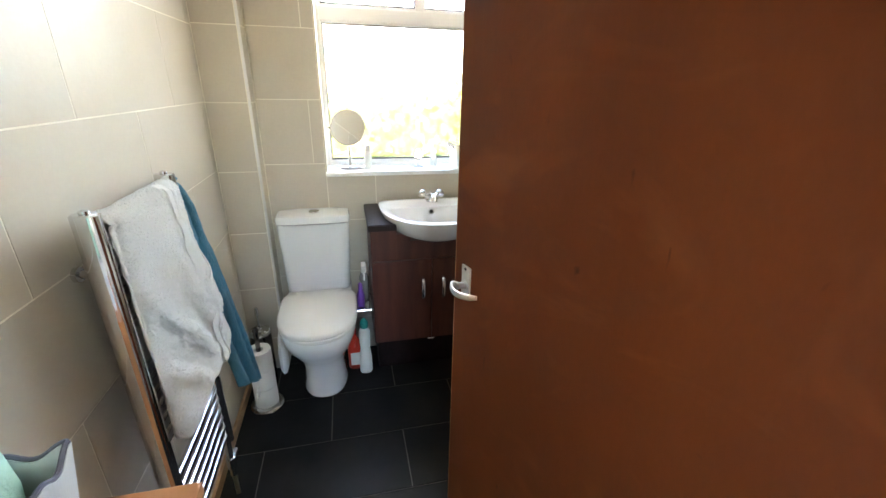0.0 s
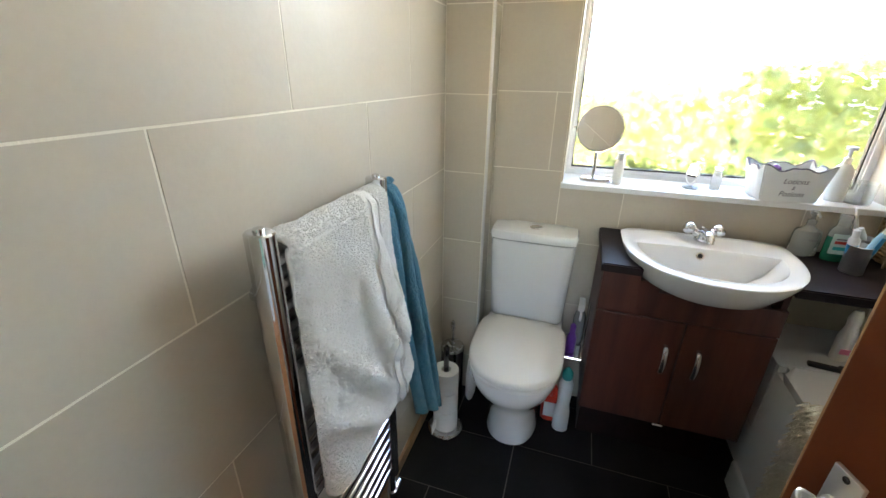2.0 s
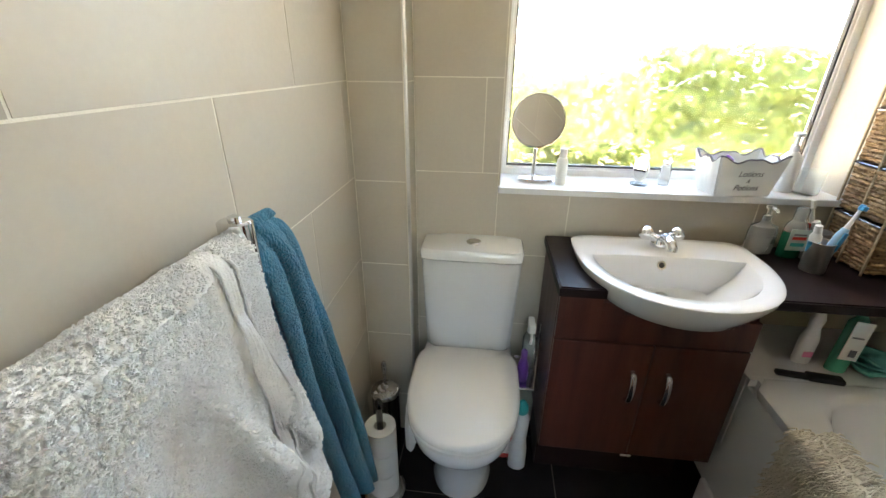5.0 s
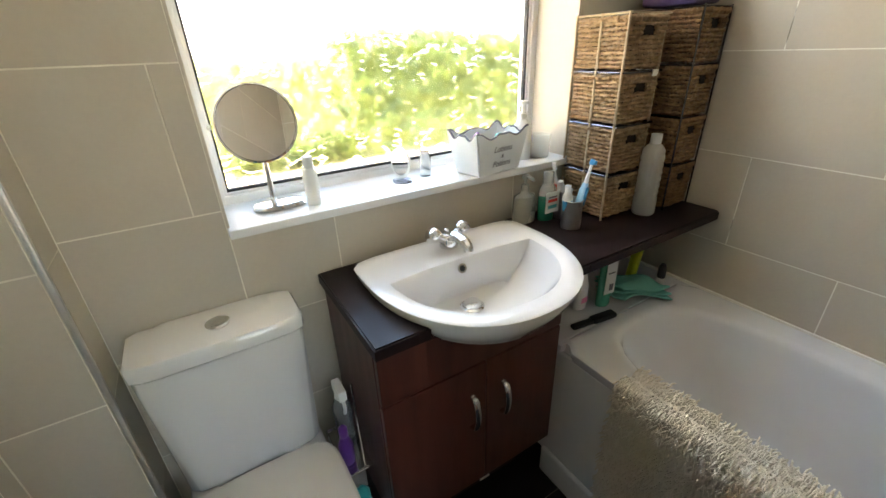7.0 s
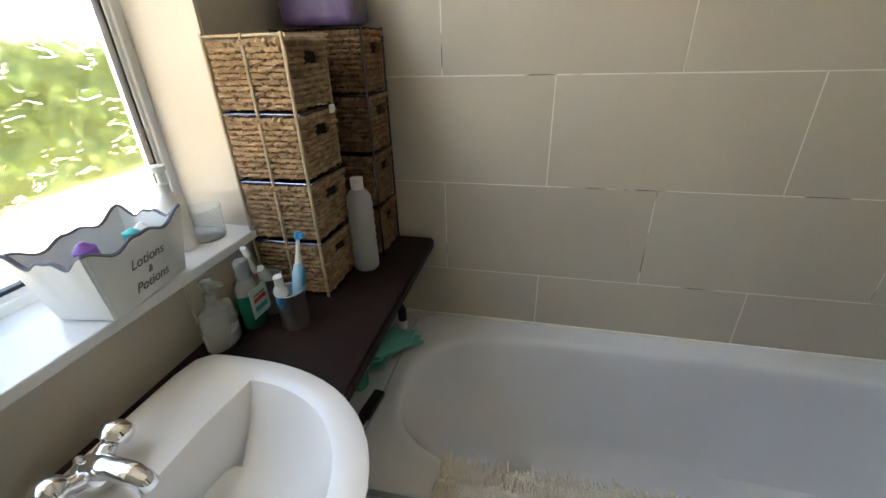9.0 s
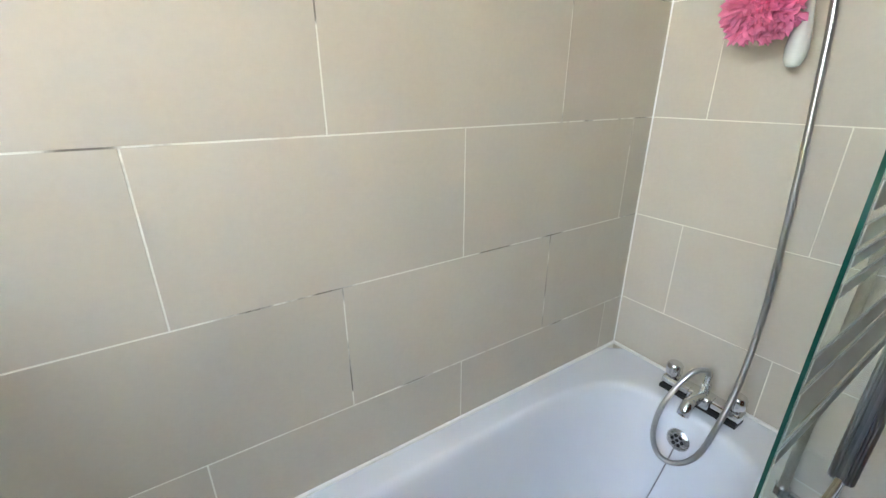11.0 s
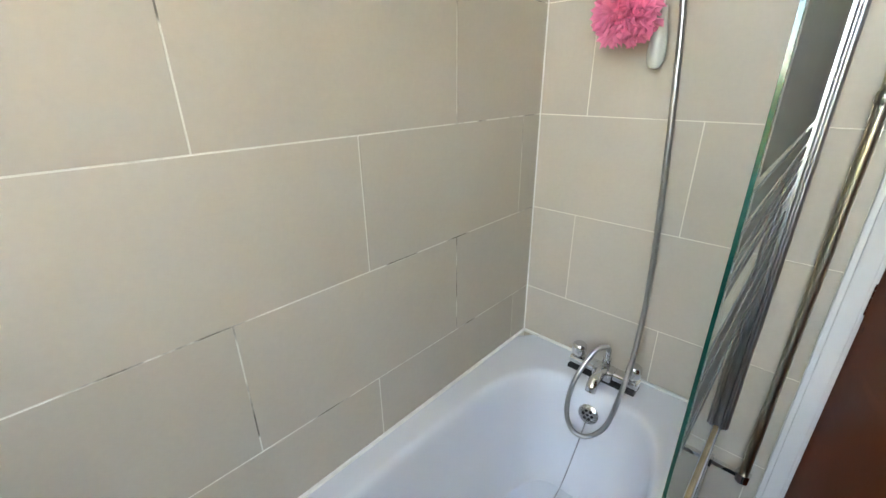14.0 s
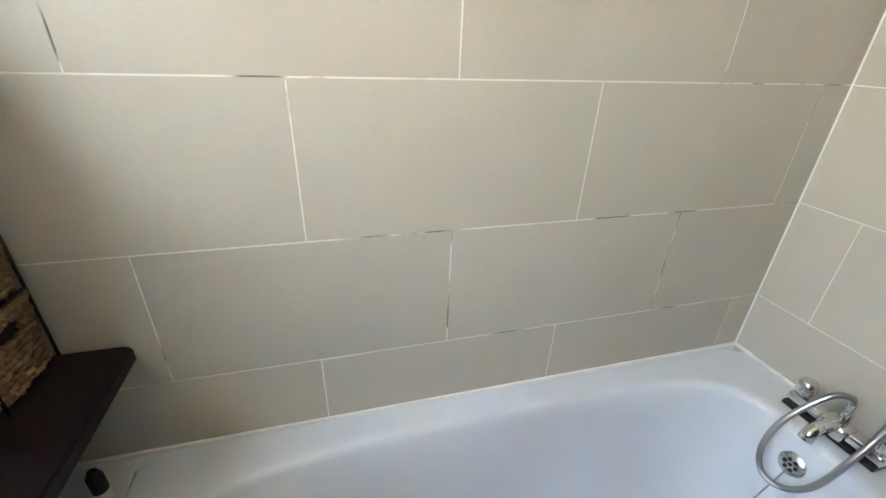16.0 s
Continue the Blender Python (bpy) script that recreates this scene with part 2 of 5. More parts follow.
SCREEN = material("clear_glass", (0.80, 0.89, 0.85), 0.0, transmission=1.0, ior=1.45)
GREENEDGE = material("green_glass_edge", (0.004, 0.04, 0.028), 0.08, second=(0.006, 0.06, 0.042), scale=6, coat=0.6)
FROST = material("frosted_band", (0.58, 0.60, 0.57), 0.7, second=(0.54, 0.56, 0.53), scale=20, transmission=0.78, ior=1.12)
# Leaf colour lightened so this stretch of hedge looks brighter in the sun.
SUNLITLEAF = material("pale_hedge_leaf", (0.27, 0.30, 0.12), 0.6, second=(0.18, 0.22, 0.06), scale=1.6, amount=0.9, fine=0.25, bump_scale=30)
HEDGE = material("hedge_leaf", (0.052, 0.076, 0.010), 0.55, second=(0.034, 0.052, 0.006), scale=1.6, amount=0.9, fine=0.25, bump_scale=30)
LAWN = material("lawn_grass", (0.16, 0.20, 0.035), 0.9, second=(0.11, 0.16, 0.02), scale=1.5, amount=0.9, bump=0.8, bump_scale=30, fine=0.3)
PAVING = material("pale_paving", (0.60, 0.48, 0.28), 0.9, second=(0.50, 0.39, 0.22), scale=3, bump=0.4, bump_scale=60, fine=0.1)
RENDERED = material("white_render", (0.80, 0.79, 0.76), 0.9, second=(0.72, 0.71, 0.68), scale=2, bump=0.3, bump_scale=50)
ROOFTILE = material("roof_tile", (0.20, 0.11, 0.08), 0.8, second=(0.14, 0.08, 0.06), scale=5, bump=0.5, bump_scale=15)
CARPET = material("hall_carpet", (0.30, 0.26, 0.22), 0.95, second=(0.24, 0.21, 0.18), scale=60, bump=0.8, bump_scale=300)


def obscure_glass():
    m = bpy.data.materials.new("obscure_glass")
    m.use_nodes = True
    nt = m.node_tree
    n, link = nt.nodes, nt.links.new
    bsdf = n["Principled BSDF"]
    bsdf.inputs["Base Color"].default_value = (0.97, 0.98, 0.97, 1)
    bsdf.inputs["Roughness"].default_value = 0.09
    bsdf.inputs["Transmission Weight"].default_value = 1.0
    bsdf.inputs["IOR"].default_value = 1.35
    coord = n.new("ShaderNodeTexCoord")
    def noisy(scale, stretch, detail=2.0):
        mp = n.new("ShaderNodeMapping")
        mp.inputs["Scale"].default_value = stretch
        link(coord.outputs["Object"], mp.inputs["Vector"])
        t = n.new("ShaderNodeTexNoise")
        t.inputs["Scale"].default_value, t.inputs["Detail"].default_value = scale, detail
        link(mp.outputs[0], t.inputs["Vector"])
        return t.outputs[0]

    def calc(op, a, b=0.0, c=0.0):
        k = n.new("ShaderNodeMath")
        k.operation = op
        for i, v in enumerate((a, b, c)):
            if isinstance(v, (int, float)):
                k.inputs[i].default_value = v
            else:
                link(v, k.inputs[i])
        return k.outputs[0]

    def ramp(v, lo, hi):
        r = n.new("ShaderNodeMapRange")
        r.interpolation_type = "SMOOTHSTEP"
        r.inputs["From Min"].default_value, r.inputs["From Max"].default_value = lo, hi
        link(v, r.inputs["Value"])
        return r.outputs[0]

    # thin raised squiggles, mostly level, broken up by a coarser mask
    line = calc("ABSOLUTE", calc("SUBTRACT", noisy(21, (1.0, 1.0, 1.9), 1.6), 0.5))
    ridge = calc("SUBTRACT", 1.0, ramp(line, 0.0, 0.034))
    broken = calc("MULTIPLY", ridge, ramp(noisy(17, (1.0, 1.0, 1.3), 1.0), 0.51, 0.58))
    swell = noisy(20, (1.5, 1.0, 0.8), 0.0)
    total = calc("MULTIPLY_ADD", swell, 0.30, calc("MULTIPLY", broken, 0.24))
    b = n.new("ShaderNodeBump")
    b.inputs["Strength"].default_value, b.inputs["Distance"].default_value = 0.55, 0.0035
    link(total, b.inputs["Height"])
    link(b.outputs[0], bsdf.inputs["Normal"])
    return m


OBSCURE = obscure_glass()


# ---- builders ----
def part(name, bm, mat, parent=None, label="", smooth=False):
    me = bpy.data.meshes.new(name)
    bmesh.ops.recalc_face_normals(bm, faces=bm.faces)
    bm.to_mesh(me)
    bm.free()
    me.materials.append(mat)
    if smooth:
        me.shade_smooth()
        me.set_sharp_from_angle(angle=radians(42))
    ob = new(name, me)
    if parent is not None:
        ob.parent = parent
    if label:
        ob["label"] = label
    return ob


def thing(name, label, category, group="", at=(0, 0, 0)):
    ob = new(name)
    ob.location = at
    ob.empty_display_size = 0.05
    return tagged(ob, label, category, group)


def box(x0, x1, y0, y1, z0, z1, bevel=0.0, seg=2):
    bm = bmesh.new()
    bmesh.ops.create_cube(bm, size=1)
    for v in bm.verts:
        v.co = ((x0 + x1) / 2 + v.co.x * (x1 - x0), (y0 + y1) / 2 + v.co.y * (y1 - y0), (z0 + z1) / 2 + v.co.z * (z1 - z0))
    if bevel:
        bmesh.ops.bevel(bm, geom=bm.edges[:], offset=bevel, segments=seg, affect="EDGES", profile=0.6)
    return bm


def join(*parts):
    bm = bmesh.new()
    for p in parts:
        me = bpy.data.meshes.new("tmp")
        p.to_mesh(me)
        p.free()
        bm.from_mesh(me)
        bpy.data.meshes.remove(me)
    return bm


def moved(bm, m):
    bmesh.ops.transform(bm, matrix=m, verts=bm.verts[:])
    return bm


def loft(rings, bottom=True, top=True):
    bm = bmesh.new()
    rows = [[bm.verts.new(p) for p in r] for r in rings]
    k = len(rows[0])
    for a, b in zip(rows, rows[1:]):
        for i in range(k):
            bm.faces.new((a[i], a[(i + 1) % k], b[(i + 1) % k], b[i]))
    if bottom:
        bm.faces.new(rows[0][::-1])
    if top:
        bm.faces.new(rows[-1])
    return bm


def ring(cx, cy, a, bf, bb, nf, nb, z, k=56):
    """An outline round (cx, cy): half width a, depth bf to the front (-y) and bb to the back, squareness nf and nb."""
    out = []
    for i in range(k):
        t = 2 * math.pi * i / k
        c, s = math.cos(t), math.sin(t)
        b, n = (bb, nb) if s > 0 else (bf, nf)
        r = (abs(c / a) ** n + abs(s / b) ** n) ** (-1 / n)
        out.append((cx + r * c, cy + r * s, z))
    return out


def lathe(profile, k=24, cx=0, cy=0):
    """A turned body from rows of (radius, height)."""
    return loft([[(cx + r * math.cos(2 * math.pi * i / k), cy + r * math.sin(2 * math.pi * i / k), z) for i in range(k)] for r, z in profile])


def sweep(points, radius, k=10, closed=False):
    pts = [Vector(p) for p in points]
    n = len(pts)
    rings = []
    normal = None
    for i, p in enumerate(pts):
        if closed:
            t = (pts[(i + 1) % n] - pts[i - 1]).normalized()
        else:
            t = (pts[min(i + 1, n - 1)] - pts[max(i - 1, 0)]).normalized()
        if normal is None:
            normal = t.orthogonal().normalized()
        normal = (normal - t * normal.dot(t)).normalized()
        side = t.cross(normal)
        r = radius[i] if isinstance(radius, (list, tuple)) else radius
        rings.append([p + (normal * math.cos(2 * math.pi * j / k) + side * math.sin(2 * math.pi * j / k)) * r for j in range(k)])
    if closed:
        return loft(rings + rings[:1], False, False)
    return loft(rings)


def spline(points, steps=8):
    p = [Vector(q) for q in points]
    p = [p[0] * 2 - p[1]] + p + [p[-1] * 2 - p[-2]]
    out = []
    for i in range(1, len(p) - 2):
        for s in range(steps):
            t = s / steps
            a, b, c, d = p[i - 1:i + 3]
            out.append(0.5 * ((2 * b) + (c - a) * t + (2 * a - 5 * b + 4 * c - d) * t * t + (3 * b - a - 3 * c + d) * t ** 3))
    out.append(p[-2])
    return out


def sheet(fn, nu, nv):
    bm = bmesh.new()
    g = [[bm.verts.new(fn(u / nu, v / nv)) for v in range(nv + 1)] for u in range(nu + 1)]
    for u in range(nu):
        for v in range(nv):
            bm.faces.new((g[u][v], g[u + 1][v], g[u + 1][v + 1], g[u][v + 1]))
    return bm


def thicken(ob, t):
    m = ob.modifiers.new("thickness", "SOLIDIFY")
    m.thickness, m.offset = t, 0
    return ob


def lettering(name, words, size, mat, m, parent, label=""):
    cu = bpy.data.curves.new(name, "FONT")
    cu.body, cu.size, cu.align_x, cu.align_y, cu.extrude, cu.shear = words, size, "CENTER", "CENTER", 0.0004, 0.25
    tmp = bpy.data.objects.new(name, cu)
    me = bpy.data.meshes.new_from_object(tmp)
    bpy.data.objects.remove(tmp)
    me.materials.append(mat)
    ob = new(name, me)
    ob.parent = parent
    ob.matrix_local = m
    if label:
        ob["label"] = label
    return ob


# ---- the room's shell ----
XL, XR, YT, YW, ZC = -0.61, 1.305, 0.50, 2.51, 2.36
WX0, WX1, WZ0, WZ1 = -0.142, 0.943, 1.045, 2.14
DX0, DX1, DZ = -0.335, 0.47, 2.03


def structure(name, bm, mat, label, category):
    return tagged(part(name, bm, mat), label, category, kind="structure")


wall_left = structure("wall_left", box(XL - 0.11, XL - 0.0008, -1.6, YW + 0.26, -0.02, ZC), GROUT, "pale grout bed of the tiled side wall", "wall")
wall_right = structure("wall_right", box(XR + 0.0008, XR + 0.11, YT - 0.10, YW + 0.26, -0.02, ZC), GROUT_MOULD, "stained grout bed of the tiled wall beside the bath", "wall")
wall_window = structure("wall_window", join(
    box(XL - 0.0008, WX0, YW + 0.0008, YW + 0.26, -0.02, ZC), box(WX1, XR + 0.0008, YW + 0.0008, YW + 0.26, -0.02, ZC),
    box(WX0, WX1, YW + 0.0008, YW + 0.26, -0.02, WZ0), box(WX0, WX1, YW + 0.0008, YW + 0.26, WZ1, ZC)), GROUT, "tiled outer wall with the window opening", "wall")
wall_tap = structure("wall_tap", join(
    box(DX1, XR + 0.0008, YT - 0.10, YT - 0.0008, -0.02, ZC), box(XL - 0.0008, DX0, YT - 0.10, YT - 0.0008, -0.02, ZC),
    box(DX0, DX1, YT - 0.10, YT - 0.0008, DZ, ZC)), GROUT, "wall with the doorway, tiled at the bath's tap end", "wall")
floor = structure("floor", box(XL - 0.0008, XR + 0.0008, YT - 0.10, YW + 0.0008, -0.06, -0.003), FLOOR_GROUT, "dark grey grout bed of the slate floor", "floor")
structure("ceiling", box(XL - 0.11, XR + 0.11, -1.6, YW + 0.26, ZC, ZC + 0.12), PLASTER, "plain white painted ceiling", "ceiling")
structure("hall_floor", box(XL - 0.0008, 0.9, -1.6, YT - 0.10, -0.06, 0.0), CARPET, "beige carpet in the hallway", "floor")
structure("hall_wall_right", box(0.9, 1.0, -1.6, YT - 0.10, -0.02, ZC), PLASTER, "white painted hallway wall", "wall")
# Unseen wall; its opening is added so daylight reaches the doorway and door leaf.
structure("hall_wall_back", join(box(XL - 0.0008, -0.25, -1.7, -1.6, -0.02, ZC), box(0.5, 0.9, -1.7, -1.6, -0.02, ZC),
                                 box(-0.25, 0.5, -1.7, -1.6, -0.02, 0.95), box(-0.25, 0.5, -1.7, -1.6, 1.95, ZC)), PLASTER, "white painted unseen hallway wall with an opening added for daylight", "wall")
structure("hall_wall_lining", box(XL - 0.001, XL + 0.006, -1.6, YT - 0.10, 0, ZC), PLASTER, "white painted hallway wall", "wall")

# Door frame and architrave.
frame_door = tagged(new("door_frame"), "white gloss painted wooden door frame and architrave", "door frame", kind="structure")
part("jamb", box(DX1 - 0.004, DX1 + 0.018, YT - 0.104, YT + 0.004, 0, DZ + 0.02, 0.003), GLOSS_WHITE, frame_door)
part("jamb", box(DX0 - 0.018, DX0 + 0.004, YT - 0.104, YT + 0.004, 0, DZ + 0.02, 0.003), GLOSS_WHITE, frame_door)
part("head", box(DX0 - 0.014, DX1 + 0.014, YT - 0.102, YT + 0.003, DZ, DZ + 0.022, 0.003), GLOSS_WHITE, frame_door)
for a, b in ((DX1 + 0.001, DX1 + 0.052), (DX0 - 0.052, DX0 - 0.001)):
    part("architrave", join(box(a, b, YT + 0.0, YT + 0.014, 0, DZ + 0.06, 0.004), box(a + 0.006, b - 0.012, YT + 0.012, YT + 0.019, 0, DZ + 0.055, 0.003)), GLOSS_WHITE, frame_door)
part("architrave", box(DX0 - 0.052, DX1 + 0.052, YT, YT + 0.0142, DZ + 0.01, DZ + 0.062, 0.004), GLOSS_WHITE, frame_door)

# Boxed pipe in the corner behind the toilet.
BX, BY = -0.428, 2.400
boxing = structure("pipe_boxing", box(XL - 0.006, BX - 0.0008, BY + 0.0008, YW + 0.006, 0, ZC), GROUT, "tiled boxing over the corner pipes", "wall")
part("edge_trim", join(box(BX - 0.011, BX + 0.001, BY - 0.001, BY + 0.011, 0, ZC, 0.004)), CUPSTEEL, boxing, "slim chrome tile trim")

# Skirting strip at the floor beside the rail.
structure("baseboard", box(XL, XL + 0.014, YT + 0.02, BY, 0.0, 0.05, 0.003), EDGEWOOD, "low pale wooden strip along the tiled wall", "baseboard")

# ---- window ----
window = tagged(new("window_1"), "white plastic window with obscure patterned glass", "window", kind="structure")
WY0, WY1 = YW + 0.178, YW + 0.238
PX0, PX1, PZ0, PZ1 = -0.113, 0.905, 1.098, 1.757
MX = 0.372
part("window_frame", join(
    box(WX0 - 0.01, PX0 - 0.008, WY0, WY1, WZ0 - 0.01, WZ1 + 0.01, 0.004), box(PX1 + 0.010, WX1 + 0.01, WY0, WY1, WZ0 - 0.01, WZ1 + 0.01, 0.004),
    box(WX0, WX1, WY0 + 0.001, WY1 - 0.001, WZ0 - 0.01, PZ0 - 0.008, 0.004), box(WX0, WX1, WY0 + 0.001, WY1 - 0.001, WZ1 - 0.05, WZ1 + 0.01, 0.004),
    box(WX0, WX1, WY0 + 0.001, WY1 - 0.001, PZ1 + 0.008, 1.828, 0.004), box(MX - 0.018, MX + 0.018, WY0 + 0.002, WY1 - 0.002, 1.81, WZ1 - 0.03, 0.003)), UPVC, window)
# stepped beading in front of each pane
for x0, x1, z0, z1 in ((PX0, PX1, PZ0, PZ1), (PX0, MX - 0.026, 1.838, WZ1 - 0.06), (MX + 0.026, PX1, 1.838, WZ1 - 0.06)):
    part("glazing_bead", join(box(x0 - 0.011, x0, WY0 + 0.006, WY0 + 0.024, z0 - 0.011, z1 + 0.011, 0.002), box(x1, x1 + 0.011, WY0 + 0.006, WY0 + 0.024, z0 - 0.011, z1 + 0.011, 0.002),
                              box(x0, x1, WY0 + 0.0065, WY0 + 0.0235, z0 - 0.011, z0, 0.002), box(x0, x1, WY0 + 0.0065, WY0 + 0.0235, z1, z1 + 0.011, 0.002)), UPVC, window)
    part("glazing_seal", join(box(x0, x0 + 0.005, WY0 + 0.010, WY0 + 0.030, z0, z1), box(x1 - 0.005, x1, WY0 + 0.010, WY0 + 0.030, z0, z1),
                              box(x0 + 0.005, x1 - 0.005, WY0 + 0.010, WY0 + 0.030, z0, z0 + 0.007), box(x0 + 0.005, x1 - 0.005, WY0 + 0.010, WY0 + 0.030, z1 - 0.005, z1)), GASKET, window, "black rubber glazing seal")
    pane = part("pane", box(x0 + 0.001, x1 - 0.001, WY0 + 0.018, WY0 + 0.024, z0 + 0.001, z1 - 0.001), OBSCURE, window, "bright obscure glass with a leafy ripple")
    pane.visible_shadow = False
sill = structure("window_sill", box(WX0 + 0.001, WX1 - 0.001, YW - 0.022, WY0 + 0.004, WZ0 + 0.001, 1.068, 0.004), UPVC, "glossy white window sill board", "sill")
structure("window_reveal", join(box(WX1 - 0.006, WX1 + 0.004, YW + 0.001, WY0, 1.068, WZ1, 0.001), box(WX0 - 0.004, WX0 + 0.006, YW + 0.001, WY0, 1.068, WZ1, 0.001),
                                box(WX0, WX1, YW + 0.002, WY0, WZ1 - 0.006, WZ1 + 0.004, 0.001)), TILE, "beige tiled sides of the window recess", "trim")

# ---- outdoors ----
tagged(part("ground", box(-60, 60, YW + 0.27, 90, -0.5, -0.25), PAVING), "pale sunlit paving and gravel outside the window", "ground", kind="structure")
tagged(part("lawn", box(3.2, 45, 8.2, 60, -0.25, -0.2), LAWN), "sunlit green lawn behind the hedge", "lawn", kind="structure")


def leafy(name, x0, x1, y0, y1, z0, z1, count, seed, label, leaf=HEDGE):
    rnd = random.Random(seed)
    ob = thing(name, label, "hedge")
    stems = join(*[sweep(spline([(x, (y0 + y1) / 2, z0), (x + rnd.uniform(-.1, .1), (y0 + y1) / 2 + .05, (z0 + z1) / 2), (x, (y0 + y1) / 2, z1 - .15)], 3), 0.025, 5)
                   for x in [x0 + 0.3 + i * 0.6 for i in range(int((x1 - x0) / 0.6))]])
    tagged(part("stems", stems, ROOFTILE, ob, "thin brown stems"), kind="stuff")
    core = sheet(lambda u, v: (x0 + 0.1 + (x1 - x0 - 0.2) * u, y0 + 0.25 + 0.15 * noise.noise((u * 30, v * 6, seed)), z0 + (z1 - z0 - 0.12 + 0.2 * noise.noise(((x0 + (x1 - x0) * u) * 0.9, 8.0, 3.0))) * v), 120, 14)
    part("inner_growth", core, leaf, ob, "dense inner twigs and leaves")
    bm = bmesh.new()
    for _ in range(count):
        x, y = rnd.uniform(x0, x1), rnd.uniform(y0, y1)
        top = z1 + 0.18 * noise.noise((x * 0.9, y, 3.0)) + 0.1 * noise.noise((x * 3, y * 3, 1.0))
        z = z0 + (top - z0) * rnd.random() ** 0.6
        s = rnd.uniform(0.05, 0.11)
        q = Euler((rnd.uniform(0, 6), rnd.uniform(0, 6), rnd.uniform(0, 6))).to_matrix()
        bm.faces.new([bm.verts.new(Vector((x, y, z)) + q @ Vector(c) * s) for c in ((-1, 0, 0), (0, -.5, .1), (1, 0, 0), (0, .5, .1))])
    tagged(part("leaves", bm, leaf, ob), kind="stuff")
    return ob


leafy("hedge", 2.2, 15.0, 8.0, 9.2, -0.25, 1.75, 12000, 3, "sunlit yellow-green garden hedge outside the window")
leafy("pale_hedge", -2.5, 2.3, 8.4, 9.3, -0.25, 1.45, 5000, 6, "hedge continuing past the garden path, leaves coloured pale for sunlight", SUNLITLEAF)
leafy("shrub_border", 0.3, 2.4, 8.1, 8.9, -0.25, 0.18, 1800, 4, "low sunlit green shrubs beside the hedge")
house = thing("house", "white rendered neighbouring house with a pitched roof", "house")
part("wall", box(-9, 1.5, 12.0, 18, -0.25, 5.0, 0.02), RENDERED, house)
roof = bmesh.new()
rv = [roof.verts.new(p) for p in ((-9.4, 11.6, 4.95), (1.9, 11.6, 4.95), (1.9, 18.4, 4.95), (-9.4, 18.4, 4.95), (-9.4, 15, 7.2), (1.9, 15, 7.2))]
for f in ((0, 1, 5, 4), (2, 3, 4, 5), (1, 2, 5), (3, 0, 4), (3, 2, 1, 0)):
    roof.faces.new([rv[k] for k in f])
part("roof", roof, ROOFTILE, house)

# ---- toilet ----
TX = -0.219
toilet = thing("toilet", "white close-coupled ceramic toilet with closed lid", "toilet")
pan = [ring(TX, 2.28, 0.108, 0.17, 0.15, 2.4, 4, 0.0), ring(TX, 2.28, 0.112, 0.178, 0.15, 2.4, 4, 0.012), ring(TX, 2.28, 0.102, 0.165, 0.15, 2.4, 4, 0.06),
       ring(TX, 2.27, 0.103, 0.17, 0.16, 2.4, 4, 0.16), ring(TX, 2.25, 0.125, 0.195, 0.18, 2.3, 4, 0.24), ring(TX, 2.22, 0.160, 0.235, 0.21, 2.3, 4, 0.32),
       ring(TX, 2.20, 0.174, 0.255, 0.23, 2.3, 5, 0.38), ring(TX, 2.20, 0.178, 0.258, 0.24, 2.3, 5, 0.418), ring(TX, 2.20, 0.172, 0.252, 0.235, 2.3, 5, 0.428)]
part("pan", loft(pan), CERAMIC, toilet, smooth=True)
part("rear_shelf", box(TX - 0.165, TX + 0.165, 2.34, YW - 0.01, 0.40, 0.46, 0.015, 3), CERAMIC, toilet, smooth=True)
part("seat", loft([ring(TX, 2.19, a, f, 0.185, 2.4, 6, z) for a, f, z in ((0.176, 0.248, 0.429), (0.183, 0.256, 0.435), (0.183, 0.256, 0.447), (0.178, 0.250, 0.452))]), SEATPLAST, toilet, smooth=True)
part("lid", loft([ring(TX, 2.19, a, f, b, 2.4, 6, z) for a, f, b, z in ((0.178, 0.250, .186, 0.453), (0.184, 0.257, .19, 0.459), (0.183, 0.256, .19, 0.468), (0.172, 0.244, .182, 0.479), (0.12, 0.18, .13, 0.486), (0.05, 0.08, .06, 0.488))]), SEATPLAST, toilet, "smooth white toilet lid", smooth=True)
part("hinge", box(TX - 0.10, TX - 0.07, 2.37, 2.395, 0.458, 0.475, 0.004), CHROME, toilet)
part("hinge", box(TX + 0.07, TX + 0.10, 2.37, 2.395, 0.458, 0.475, 0.004), CHROME, toilet)
cistern = part("cistern", loft([ring(TX, 2.452, a, b, 0.052, 8, 12, z) for a, b, z in ((0.148, 0.062, 0.462), (0.158, 0.07, 0.475), (0.172, 0.085, 0.80), (0.174, 0.086, 0.838))]), CERAMIC, toilet, smooth=True)
part("cistern_lid", loft([ring(TX, 2.452, a, b, 0.054, 8, 12, z) for a, b, z in ((0.170, 0.088, 0.841), (0.177, 0.095, 0.846), (0.177, 0.095, 0.870), (0.171, 0.089, 0.880), (0.12, 0.06, 0.884))]), CERAMIC, cistern, smooth=True)
part("flush_button", lathe([(0.024, 0.884), (0.026, 0.889), (0.022, 0.892), (0.020, 0.8905), (0.004, 0.8915)], 20, TX + 0.005, 2.43), STEEL, cistern, "round brushed steel flush button", smooth=True)

